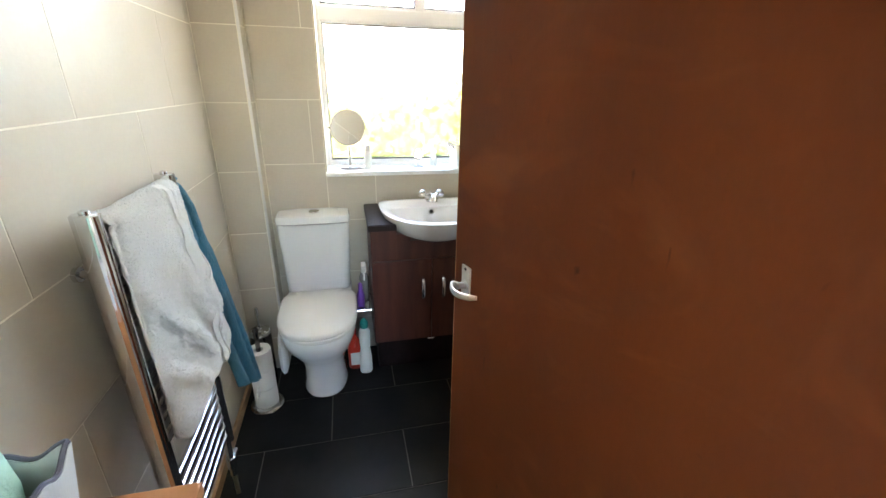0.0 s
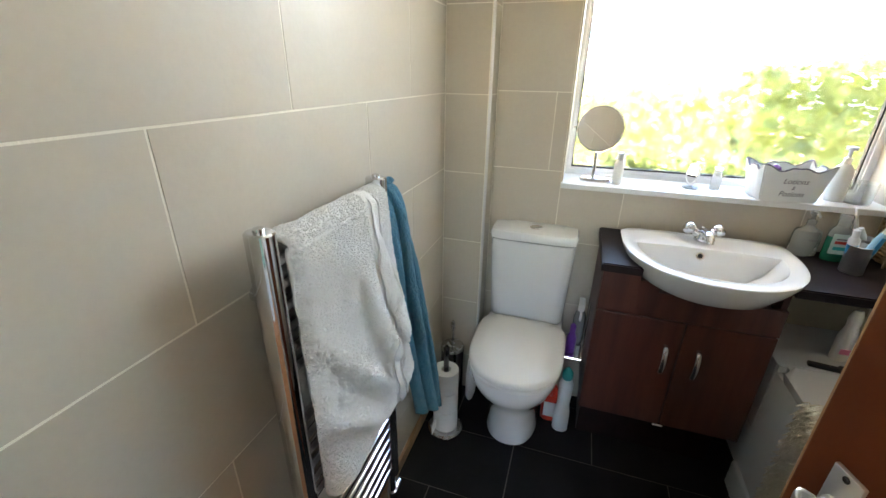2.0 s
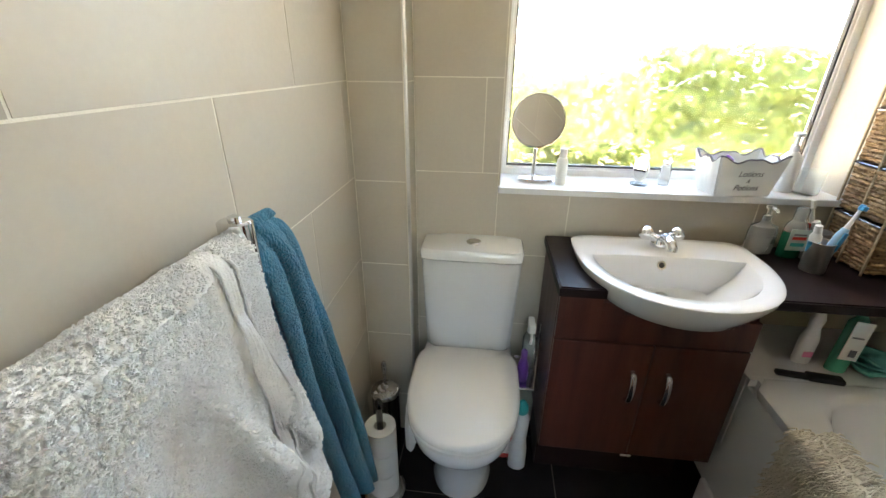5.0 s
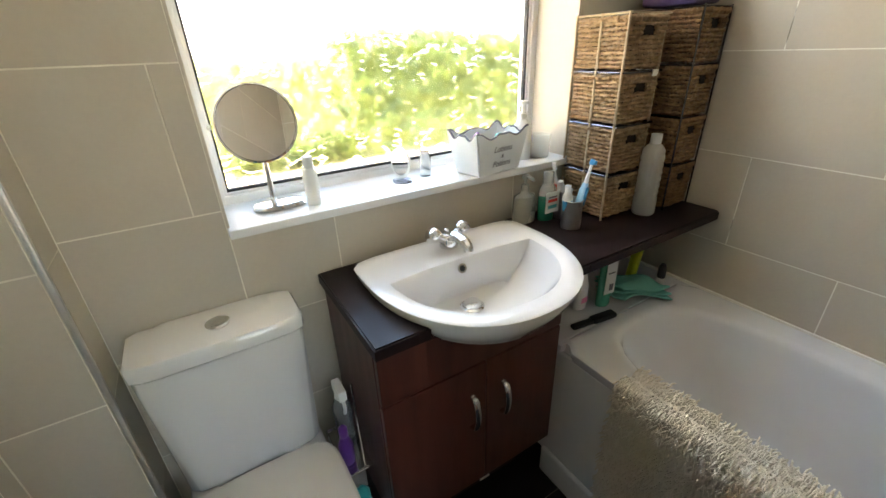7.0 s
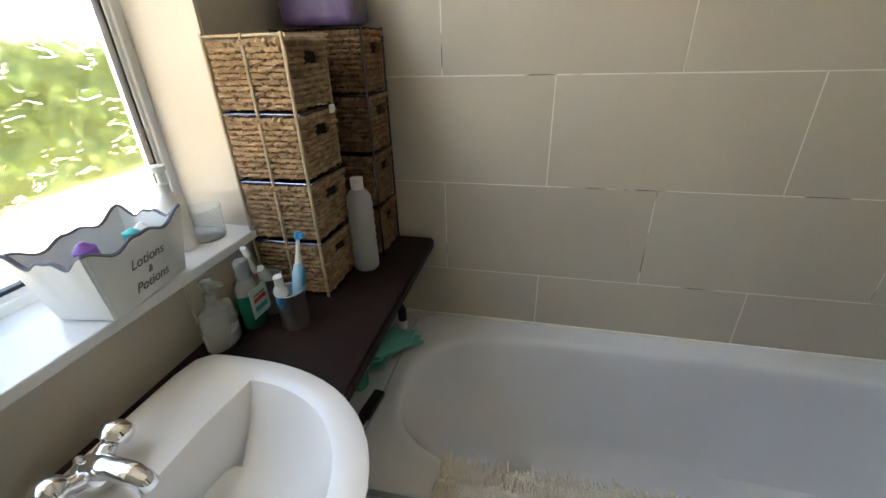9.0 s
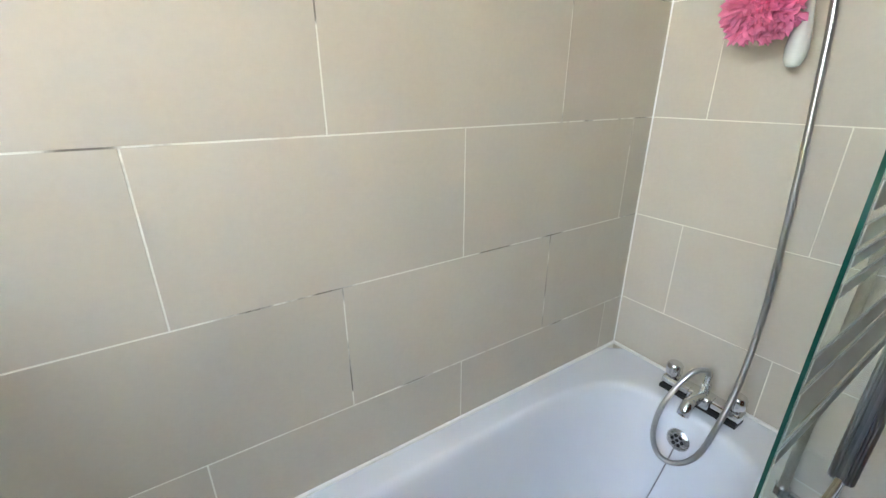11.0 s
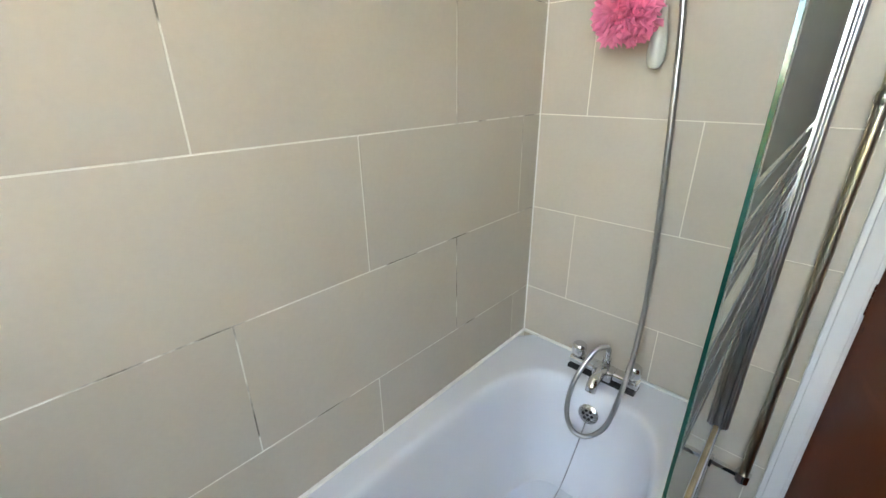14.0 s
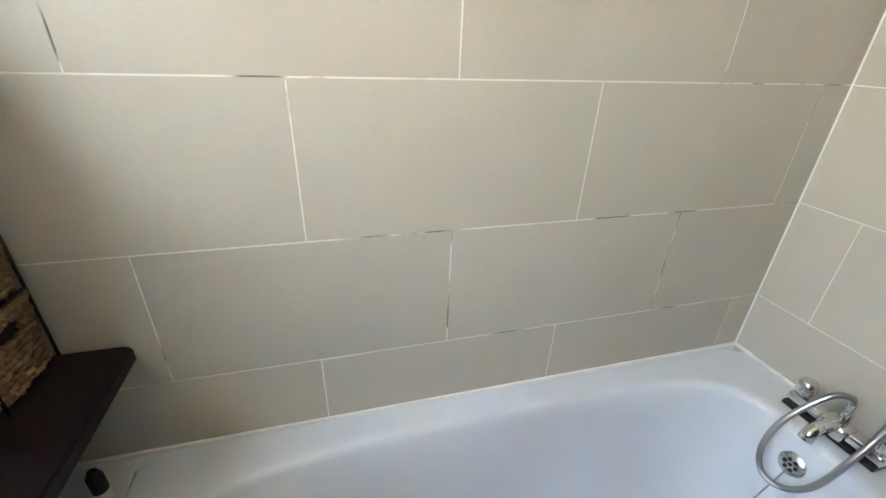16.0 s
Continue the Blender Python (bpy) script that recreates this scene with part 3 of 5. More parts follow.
# ---- vanity unit, worktop and basin ----
VX0, VX1, VY = 0.045, 0.60, 2.165
vanity = thing("vanity_unit", "dark walnut vanity cupboard with two doors", "cabinet")
part("body", join(box(VX0 + 0.018, VX1 - 0.018, VY + 0.02, YW - 0.003, 0.24, 0.775), box(VX0 + 0.019, VX1 - 0.019, YW - 0.025, YW - 0.004, 0.77, 0.864)), WALNUT, vanity)
part("side_panel", box(VX0, VX0 + 0.0178, VY + 0.02, YW - 0.002, 0.24, 0.864, 0.001), WALNUT, vanity)
part("side_panel", box(VX1 - 0.0178, VX1, VY + 0.02, YW - 0.002, 0.24, 0.864, 0.001), WALNUT, vanity)
part("plinth", box(VX0 + 0.02, VX1 - 0.02, VY + 0.13, YW - 0.02, 0.0, 0.24), WENGE, vanity, "recessed dark plinth")
part("false_drawer", join(box(VX0 + 0.001, VX0 + 0.122, VY, VY + 0.019, 0.705, 0.862, 0.002), box(VX0 + 0.121, VX0 + 0.185, VY + 0.0005, VY + 0.019, 0.705, 0.836), box(VX0 + 0.18, VX1 - 0.001, VY + 0.001, VY + 0.019, 0.705, 0.80)), WALNUT, vanity)
for a, b, hx in ((VX0 + 0.001, 0.335, 0.291), (0.339, VX1 - 0.001, 0.393)):
    mid = Matrix.Translation((hx, 0, 0))
    leaf = part("door", box(a, b, VY, VY + 0.019, 0.25, 0.699, 0.003), WALNUT, vanity)
    part("handle", moved(sweep(spline([(0, VY, 0.602), (0, VY - 0.018, 0.592), (0, VY - 0.026, 0.548), (0, VY - 0.018, 0.503), (0, VY, 0.493)], 5), 0.0068, 12), mid @ Matrix.Diagonal((1.4, 1, 1, 1))), CHROME, leaf, "bowed chrome handle", smooth=True)
part("maker_badge", box(0.318, 0.352, VY - 0.002, VY + 0.001, 0.243, 0.249), WHITEPLAST, vanity, "tiny pale badge")

cut = ring(0.375, 2.33, 0.250, 0.290, 0.128, 2.2, 8, 0, 72)
front_y = 2.135
arc = [p for p in [cut[(k + 54) % 72] for k in range(73)] if p[1] > front_y + 0.002]
outline = [(0.035, front_y), (0.035, YW - 0.001), (1.302, YW - 0.001), (1.302, front_y + 0.012), (1.292, front_y)]
outline = [(p[0], p[1]) for p in outline] + [(arc[0][0] + 0.003, front_y)] + [(p[0], p[1]) for p in arc] + [(arc[-1][0] - 0.003, front_y)]
wt = bmesh.new()
face = wt.faces.new([wt.verts.new((x, y, 0.866)) for x, y in outline])
up = bmesh.ops.extrude_face_region(wt, geom=[face])
bmesh.ops.translate(wt, vec=(0, 0, 0.029), verts=[v for v in up["geom"] if isinstance(v, bmesh.types.BMVert)])
edges = [e for e in wt.edges if all(abs(v.co.z - 0.895) < 1e-5 for v in e.verts)]
bmesh.ops.bevel(wt, geom=edges, offset=0.004, segments=2, affect="EDGES")
worktop = tagged(part("worktop", wt, WENGE), "long dark brown worktop over vanity and bath end", "worktop")

part("edge_band", box(0.652, 1.288, front_y - 0.0012, front_y + 0.002, 0.868, 0.8905, 0.0008), WENGE, worktop, "dark laminate edge band")

BXC, BYC, BZ = 0.375, 2.33, 0.925
basin = thing("basin", "white semi-recessed ceramic basin with a tap ledge", "basin")
bowl = [ring(BXC, BYC + .04, 0.09, 0.14, 0.08, 2.1, 5, 0.785), ring(BXC, BYC, 0.15, 0.19, 0.11, 2.1, 5, 0.792), ring(BXC, BYC, 0.222, 0.272, 0.13, 2.1, 6, 0.835), ring(BXC, BYC, 0.258, 0.306, 0.124, 2.15, 7, 0.885),
        ring(BXC, BYC, 0.270, 0.319, 0.128, 2.2, 8, 0.912), ring(BXC, BYC, 0.271, 0.320, 0.129, 2.2, 8, 0.922), ring(BXC, BYC, 0.266, 0.315, 0.125, 2.2, 8, BZ),
        ring(BXC, BYC, 0.243, 0.288, 0.102, 2.2, 7, BZ - 0.001), ring(BXC, BYC - 0.02, 0.222, 0.245, 0.012, 2.2, 6, BZ - 0.006),
        ring(BXC, BYC - 0.025, 0.214, 0.232, 0.008, 2.2, 6, BZ - 0.018), ring(BXC, BYC - 0.03, 0.185, 0.195, 0.010, 2.2, 5, 0.860), ring(BXC, BYC - 0.045, 0.125, 0.13, 0.03, 2.1, 4, 0.815), ring(BXC, BYC - 0.06, 0.05, 0.055, 0.03, 2, 2.5, 0.800), ring(BXC, BYC - 0.06, 0.02, 0.02, 0.02, 2, 2, 0.799)]
part("bowl", loft(bowl), CERAMIC, basin, smooth=True)
part("overflow", moved(lathe([(0.0125, -0.003), (0.0135, 0.003), (0.0085, 0.003), (0.0075, -0.001), (0.002, -0.001)], 16), pose(0.36, 2.309, 0.896, 68, 0, 0)), CHROME, basin, "chrome ringed overflow hole", smooth=True)
part("overflow_hole", moved(lathe([(0.008, 0), (0.008, 0.002), (0.002, 0.002)], 14), pose(0.36, 2.3085, 0.896, 68, 0, 0)), GASKET, basin)
part("waste", lathe([(0.030, 0.798), (0.033, 0.803), (0.028, 0.806), (0.024, 0.803), (0.023, 0.812), (0.018, 0.818), (0.004, 0.820)], 24, 0.362, BYC - 0.065), CHROME, basin, "domed chrome waste plug", smooth=True)

tap = thing("mixer_tap", "chrome basin mixer with two round knobs", "tap", at=(0, 0, 0))
tx, ty, tz = 0.375, 2.395, BZ - 0.001
part("body", join(lathe([(0.030, tz), (0.031, tz + 0.005), (0.028, tz + 0.016), (0.026, tz + 0.036), (0.020, tz + 0.050), (0.006, tz + 0.056)], 24, tx, ty),
                  sweep([(tx - 0.038, ty, tz + 0.046), (tx - 0.015, ty, tz + 0.030), (tx + 0.015, ty, tz + 0.030), (tx + 0.038, ty, tz + 0.046)], [0.015, 0.019, 0.019, 0.015], 14)), CHROME, tap, smooth=True)
part("spout", sweep(spline([(tx, ty, tz + 0.036), (tx, ty - 0.035, tz + 0.052), (tx, ty - 0.080, tz + 0.054), (tx, ty - 0.106, tz + 0.044), (tx, ty - 0.112, tz + 0.028)], 6), [0.020] * 8 + [0.0175] * 8 + [0.016] * 9, 14), CHROME, tap, smooth=True)
for sx in (-1, 1):
    part("knob", moved(lathe([(0.012, 0), (0.014, 0.006), (0.025, 0.010), (0.0275, 0.020), (0.0265, 0.031), (0.020, 0.040), (0.004, 0.044)], 20), pose(tx + sx * 0.036, ty, tz + 0.044, 0, sx * 58, 0)), CHROME, tap, "rounded polished knob", smooth=True)
tap.scale = (0.86, 0.86, 0.80)
tap.location = (tx * 0.14, ty * 0.14, tz * 0.20)
part("pop_up_rod", lathe([(0.003, tz + 0.04), (0.003, tz + 0.052), (0.006, tz + 0.054), (0.007, tz + 0.059), (0.003, tz + 0.063)], 10, tx, ty + 0.012), CHROME, tap, smooth=True)

# ---- bath ----
RIM = 0.591
bath = thing("bath", "white acrylic bath with a broad rim", "bath")
BCX, BCY = 0.972, 1.35
shell = [ring(BCX, BCY, 0.328, 0.845, 0.848, 40, 40, RIM - 0.035, 96), ring(BCX, BCY, 0.332, 0.848, 0.850, 40, 40, RIM - 0.012, 96), ring(BCX, BCY, 0.331, 0.847, 0.849, 36, 36, RIM - 0.003, 96), ring(BCX, BCY, 0.326, 0.842, 0.845, 30, 30, RIM, 96), ring(BCX, BCY, 0.322, 0.838, 0.841, 30, 30, RIM + 0.0002, 96), ring(0.961, BCY, 0.285, 0.735, 0.825, 4.2, 3.4, RIM + 0.0002, 96),
         *[ring(0.961, BCY, 0.277 - i, 0.727 - i, 0.817 - 1.3 * i, 4.2, 3.4, RIM - z, 96) for i, z in ((0.0, 0.0), (0.005, 0.0008), (0.011, 0.0035), (0.017, 0.009), (0.022, 0.020), (0.027, 0.048))],
         ring(0.961, BCY - .01, 0.240, 0.684, 0.71, 4.2, 3, 0.45, 96), ring(0.961, BCY - .03, 0.222, 0.646, 0.60, 4, 3, 0.33, 96), ring(0.961, BCY - .05, 0.198, 0.605, 0.52, 4, 3, 0.24, 96), ring(0.961, BCY - 0.07, 0.165, 0.56, 0.43, 4, 3, 0.205, 96), ring(0.961, BCY - 0.1, 0.08, 0.3, 0.2, 3, 3, 0.198, 96)]
part("tub", loft(shell, False, True), ACRYLIC, bath, smooth=True)
part("front_panel", join(box(0.643, 0.660, YT + 0.004, YW - 0.01, 0.10, RIM - 0.03, 0.006, 3)), PANELWHITE, bath, "plain white bath front panel", smooth=True)
part("panel_plinth", box(0.630, 0.664, YT + 0.004, 2.22, 0.0, 0.12, 0.012, 3), PANELWHITE, bath, "rounded white plinth strip", smooth=True)
part("overflow", moved(lathe([(0.030, 0), (0.032, 0.006), (0.026, 0.011), (0.004, 0.012)], 24), pose(0.960, 0.6545, 0.506, -78, 0, 0)), STEEL, bath, "round chrome overflow rose", smooth=True)
for k in range(7):
    a = k * math.pi / 3
    r = 0.0 if k == 6 else 0.014
    part("overflow_slot", moved(lathe([(0.005, 0.0119), (0.005, 0.0128), (0.001, 0.0128)], 10), pose(0.960, 0.6545, 0.506, -78, 0, 0) @ pose(r * math.cos(a), r * math.sin(a), 0)), GASKET, bath)
part("waste", lathe([(0.036, 0.200), (0.037, 0.206), (0.030, 0.209), (0.004, 0.2095)], 24, 0.971, 0.80), CHROME, bath, "chrome bath waste", smooth=True)
for k in range(6):
    a = k * math.pi / 3
    part("waste_slot", lathe([(0.006, 0.2092), (0.006, 0.2102), (0.001, 0.2102)], 10, 0.971 + 0.016 * math.cos(a), 0.80 + 0.016 * math.sin(a)), GASKET, bath)
plug = thing("plug_and_chain", "black rubber bath plug on a fine chain", "plug")
part("plug", lathe([(0.018, 0.206), (0.022, 0.210), (0.024, 0.224), (0.020, 0.228), (0.004, 0.228)], 20, 0.975, 0.90), BLACKPL, plug, smooth=True)
part("chain", sweep(spline([(0.960, 0.669, 0.490), (0.972, 0.70, 0.36), (0.978, 0.755, 0.26), (0.985, 0.81, 0.216), (0.982, 0.86, 0.212), (0.975, 0.90, 0.232)], 6), 0.0022, 6), STEEL, plug)
ledge = tagged(part("bath_ledge", join(box(0.640, 1.303, 2.2015, YW - 0.001, 0.30, RIM - 0.002, 0.004), box(0.664, 0.690, 2.15, 2.203, 0.32, RIM - 0.0025), box(0.6415, 0.665, 2.19, 2.203, RIM - 0.028, RIM - 0.0025), box(1.262, 1.301, 2.15, 2.203, 0.32, RIM - 0.0025)), ACRYLIC), "white ledge between bath end and window wall", "ledge", kind="structure")
structure("sealant", join(box(XR - 0.008, XR + 0.0008, YT, YW, RIM - 0.003, RIM + 0.008, 0.003), box(0.66, XR, YT - 0.0008, YT + 0.008, RIM - 0.003, RIM + 0.008, 0.003), box(XR - 0.0035, XR + 0.0006, YT - 0.0006, YT + 0.0035, RIM + 0.006, ZC - 0.001, 0.0015)), SILICONE, "white sealant bead round the bath", "trim")

mixer = thing("bath_mixer", "chrome bath shower mixer with two knobs", "tap")
mz = RIM - 0.001
part("body", join(box(0.858, 1.078, 0.540, 0.585, mz + 0.012, mz + 0.042, 0.010, 3), box(0.93, 0.995, 0.548, 0.60, mz + 0.010, mz + 0.05, 0.012, 3)), CHROME, mixer, smooth=True)
part("gasket", box(0.860, 1.076, 0.541, 0.592, mz, mz + 0.013, 0.002), BLACKPL, mixer, "black base gasket")
for kx in (1.055, 0.880):
    part("knob", lathe([(0.014, mz + 0.038), (0.012, mz + 0.048), (0.022, mz + 0.052), (0.0235, mz + 0.060), (0.0225, mz + 0.082), (0.018, mz + 0.088), (0.004, mz + 0.089)], 20, kx, 0.562), CHROME, mixer, smooth=True)
part("spout", sweep(spline([(0.962, 0.57, mz + 0.032), (0.962, 0.61, mz + 0.045), (0.962, 0.655, mz + 0.036), (0.962, 0.668, mz + 0.012)], 6), 0.017, 14), CHROME, mixer, smooth=True)
part("diverter", join(lathe([(0.013, mz + 0.045), (0.013, mz + 0.075), (0.009, mz + 0.079), (0.009, mz + 0.105)], 14, 0.962, 0.562)), CHROME, mixer, smooth=True)
hose = thing("shower_hose", "ribbed chrome shower hose looping up the wall", "hose")
hose_line = spline([(0.962, 0.562, mz + 0.10), (0.966, 0.575, mz + 0.122), (0.990, 0.61, mz + 0.11), (1.015, 0.67, mz + 0.02), (1.014, 0.70, mz - 0.07), (0.985, 0.71, mz - 0.125), (0.94, 0.70, mz - 0.13), (0.900, 0.675, mz - 0.08),
                    (0.886, 0.635, mz + 0.02), (0.883, 0.585, mz + 0.14), (0.892, 0.535, mz + 0.35), (0.910, 0.525, mz + 0.65), (0.932, 0.525, mz + 0.95), (0.948, 0.527, mz + 1.15), (0.945, 0.53, mz + 1.5)], 26)
part("hose", sweep(hose_line, [0.0074 + (0.0003 if k % 2 else 0.0) for k in range(len(hose_line))], 12), HOSE, hose, smooth=True)
part("wall_bracket", join(box(0.925, 0.955, YT, YT + 0.045, mz + 1.5, mz + 1.54, 0.006, 2)), CHROME, hose, smooth=True)

# ---- shower screen, pole, cord and puff ----
SX = 0.652
screen = thing("shower_screen", "hinged glass bath screen with frosted stripes", "shower screen")
glass = part("glass_panel", box(SX - 0.002, SX + 0.002, 0.565, 1.2525, RIM + 0.022, 1.98), SCREEN, screen, "clear toughened glass")
glass.visible_shadow = False
part("green_edge", box(SX - 0.002, SX + 0.002, 1.2526, 1.2555, RIM + 0.022, 1.98), GREENEDGE, screen, "green polished glass edge")
for z0, z1 in ((1.078, 1.096), (1.116, 1.172), (1.186, 1.215), (1.281, 1.293), (1.311, 1.322), (1.332, 1.350), (1.363, 1.388), (1.402, 1.62)):
    band = part("frosted_stripe", box(SX - 0.0034, SX - 0.0024, 0.57, 1.251, z0, z1), FROST, screen)
    band.visible_shadow = False
post = part("hinge_post", join(lathe([(0.0085, RIM + 0.002), (0.0085, 1.98)], 16, 0.638, 0.548), box(0.642, 0.660, 0.553, 0.572, RIM + 0.012, 1.98, 0.002)), SATIN, screen, "ribbed grey metal post", smooth=True)
for k in range(8):
    part("rib", lathe([(0.0044, RIM + 0.002), (0.0044, 1.98)], 10, 0.638 + 0.0085 * math.cos(math.pi * k / 4), 0.548 + 0.0085 * math.sin(math.pi * k / 4)), SATIN, post, smooth=True)
part("bottom_seal", box(SX - 0.008, SX + 0.008, 0.575, 1.25, RIM, RIM + 0.0218, 0.003), SEAL, screen, "tan discoloured seal strip")

pole = thing("vertical_pipe", "tarnished chrome pipe beside the door frame", "pipe")
part("pipe", lathe([(0.0110, 0.445), (0.0110, 2.30)], 18, 0.562, 0.532), AGED, pole, smooth=True)
part("coupling", lathe([(0.0120, 1.43), (0.0140, 1.433), (0.0140, 1.452), (0.0120, 1.455)], 18, 0.562, 0.532), AGED, pole, smooth=True)
part("foot_bracket", join(box(0.548, 0.652, 0.524, 0.540, 0.448, 0.462, 0.003), lathe([(0.018, 0.44), (0.018, 0.468)], 16, 0.562, 0.532), box(0.636, 0.653, 0.517, 0.547, 0.44, 0.47, 0.003)), CHROME, pole, smooth=True)
part("wall_clip", box(0.552, 0.572, YT + 0.001, 0.525, 1.9, 1.93, 0.002), CHROME, pole)

cord = thing("light_pull_cord", "white light cord with a pale acorn pull", "pull cord")
part("cord", sweep([(0.970, 0.565, 1.63), (0.970, 0.565, ZC)], 0.0022, 6), WHITEPLAST, cord)
part("acorn_pull", lathe([(0.006, 1.503), (0.013, 1.506), (0.0195, 1.52), (0.021, 1.54), (0.018, 1.575), (0.012, 1.61), (0.0095, 1.634), (0.004, 1.637)], 20, 0.970, 0.565), PORCELAIN, cord, smooth=True)
puff = thing("bath_puff", "bright pink ruffled mesh bath puff on a loop", "bath puff")
rnd = random.Random(8)
ruffle = bmesh.new()
for k in range(190):
    q = Euler((rnd.uniform(0, 6.3), rnd.uniform(0, 6.3), rnd.uniform(0, 6.3))).to_matrix()
    base = rnd.uniform(0.022, 0.040)
    shift = Vector((rnd.gauss(0, 0.013), rnd.gauss(0, 0.013), rnd.gauss(0, 0.013)))
    prev = None
    for i in range(25):
        a = i / 24 * 2.6
        rim = base + 0.014 + 0.005 * math.sin(i * 2.3 + k)
        zz = 0.006 * math.sin(i * 1.9 + k * 0.7)
        p = [ruffle.verts.new(shift + q @ Vector((math.cos(a) * 0.016, math.sin(a) * 0.016, 0))), ruffle.verts.new(shift + q @ Vector((math.cos(a) * base, math.sin(a) * base, zz * 0.6))), ruffle.verts.new(shift + q @ Vector((math.cos(a) * rim, math.sin(a) * rim, zz)))]
        if prev:
            ruffle.faces.new((prev[0], p[0], p[1], prev[1]))
            ruffle.faces.new((prev[1], p[1], p[2], prev[2]))
        prev = p
part("ruffled_mesh", moved(ruffle, pose(1.022, 0.640, 1.622) @ Matrix.Diagonal((1.04, 1.0, 1.16, 1))), PINK, puff)
part("hanging_loop", sweep(spline([(1.018, 0.640, 1.65), (1.005, 0.60, 1.73), (0.985, 0.55, 1.80), (0.945, 0.535, 1.86)], 6), 0.002, 6), PINK, puff)

# ---- heated rail and towels ----
RX, RY0, RY1, RZ0, RZ1 = -0.531, 1.255, 1.640, 0.27, 1.245
rail = thing("towel_radiator", "chrome ladder towel radiator on the tiled wall", "radiator")
for y in (RY0, RY1):
    part("upright", loft([ring(RX, y, 0.025, 0.018, 0.018, 2.6, 2.6, z, 28) for z in (RZ0, RZ1 - 0.003)] + [ring(RX, y, 0.022, 0.015, 0.015, 2.6, 2.6, RZ1, 28)]), CHROME, rail, smooth=True)
    part("end_cap", lathe([(0.009, RZ1), (0.009, RZ1 + 0.006), (0.003, RZ1 + 0.008)], 14, RX, y), CHROME, rail, smooth=True)
zs = [RZ0 + 0.035 + 0.042 * k for k in range(22) if k not in (6, 7, 14, 15)]
for z in zs:
    part("bar", sweep([(RX + 0.004, RY0, z), (RX + 0.006, (RY0 + RY1) / 2, z), (RX + 0.004, RY1, z)], 0.0105, 12), CHROME, rail, smooth=True)
for y in (RY0 + 0.05, RY1 - 0.05):
    for z in (0.42, 1.10):
        part("wall_bracket", moved(lathe([(0.016, 0), (0.016, 0.01), (0.009, 0.012), (0.009, 0.065)], 14), pose(XL, y, z, 0, 90, 0)), CHROME, rail, smooth=True)
part("valve", join(lathe([(0.012, 0.10), (0.012, RZ0 + 0.005)], 14, RX, RY1), moved(lathe([(0.014, 0), (0.016, 0.02), (0.016, 0.05), (0.010, 0.055)], 16), pose(RX, RY1, 0.165, -90, 0, 0)), lathe([(0.017, 0.14), (0.017, 0.185)], 14, RX, RY1)), CHROME, rail, "chrome valve at the foot", smooth=True)
part("supply_pipe", sweep([(RX, RY1, 0.0), (RX, RY1, 0.11)], 0.0075, 10), AGED, rail, smooth=True)


def towel_at(u, v):
    """The white towel over the top bar: u runs from its rear hem up, over and down the front, v along the bar."""
    top, back = 1.205, 0.80
    front = 0.612 + 0.075 * v ** 1.5 + 0.030 * (1 - min(1.0, v / 0.12)) ** 2 + 0.018 * max(0.0, (v - 0.9) / 0.1) ** 2
    lf, lb = top - front, top - back
    s = u * (lf + lb + 0.06)
    y = 1.284 + 0.336 * v
    nz = noise.noise((v * 3 + 2.0, u * 4, 2.0))
    if s < lb:
        return (RX - 0.022 + 0.003 * nz, y, top - (lb - s))
    if s < lb + 0.06:
        a = (s - lb) / 0.06 * math.pi
        return (RX + 0.004 - 0.026 * math.cos(a), y, top + 0.020 * math.sin(a) + 0.005 * noise.noise((v * 6, 1.0, 4.0)))
    d = (s - lb - 0.06) / lf
    # creases fan out from the lower outer corner; soft sags between them
    fan = math.atan2(1.15 - v, 1.25 - d)
    far = math.hypot(1.15 - v, 1.25 - d)
    fade = min(1.0, d * 3.0) * max(0.0, min(1.0, 1.9 - far)) * max(0.0, min(1.0, (far - 0.28) * 2.2))
    ripple = 0.5 + 0.5 * math.sin(fan * 25 + 1.6 * noise.noise((v * 3, d * 3, 9.0)))
    fade *= min(1.0, (1 - d) * 3.0)
    crease = (ripple ** 3.0 - 0.25) * 0.027 * fade * min(1.0, 6 * v) * min(1.0, 0.35 + 5 * (1 - v))
    sag = 0.009 * noise.noise((v * 2.6 + 5, d * 3.2, 2.0)) + 0.006 * noise.noise((v * 8 + d * 4, d * 9, 5.0)) * min(1, d * 4)
    sag *= min(1.0, 0.2 + 4 * v)
    dents = -0.006 * max(0.0, noise.noise((v * 13 + d * 5, d * 15 - v * 4, 7.0)) - 0.15)
    roll = 0.012 * (1 - min(1.0, v / 0.10)) ** 2
    x = RX + 0.030 + (0.012 + 0.010 * v) * math.sin(min(1, d * 1.2) * 1.6) + 0.024 * d * v + crease + sag + dents - roll
    hem = max(0.0, (v - 0.86) / 0.14)
    x += 0.004 * hem * math.sin(d * 11 + 1.0) * min(1, d * 2)
    return (max(x, RX + 0.022), y + 0.022 * d * v, top - d * lf)


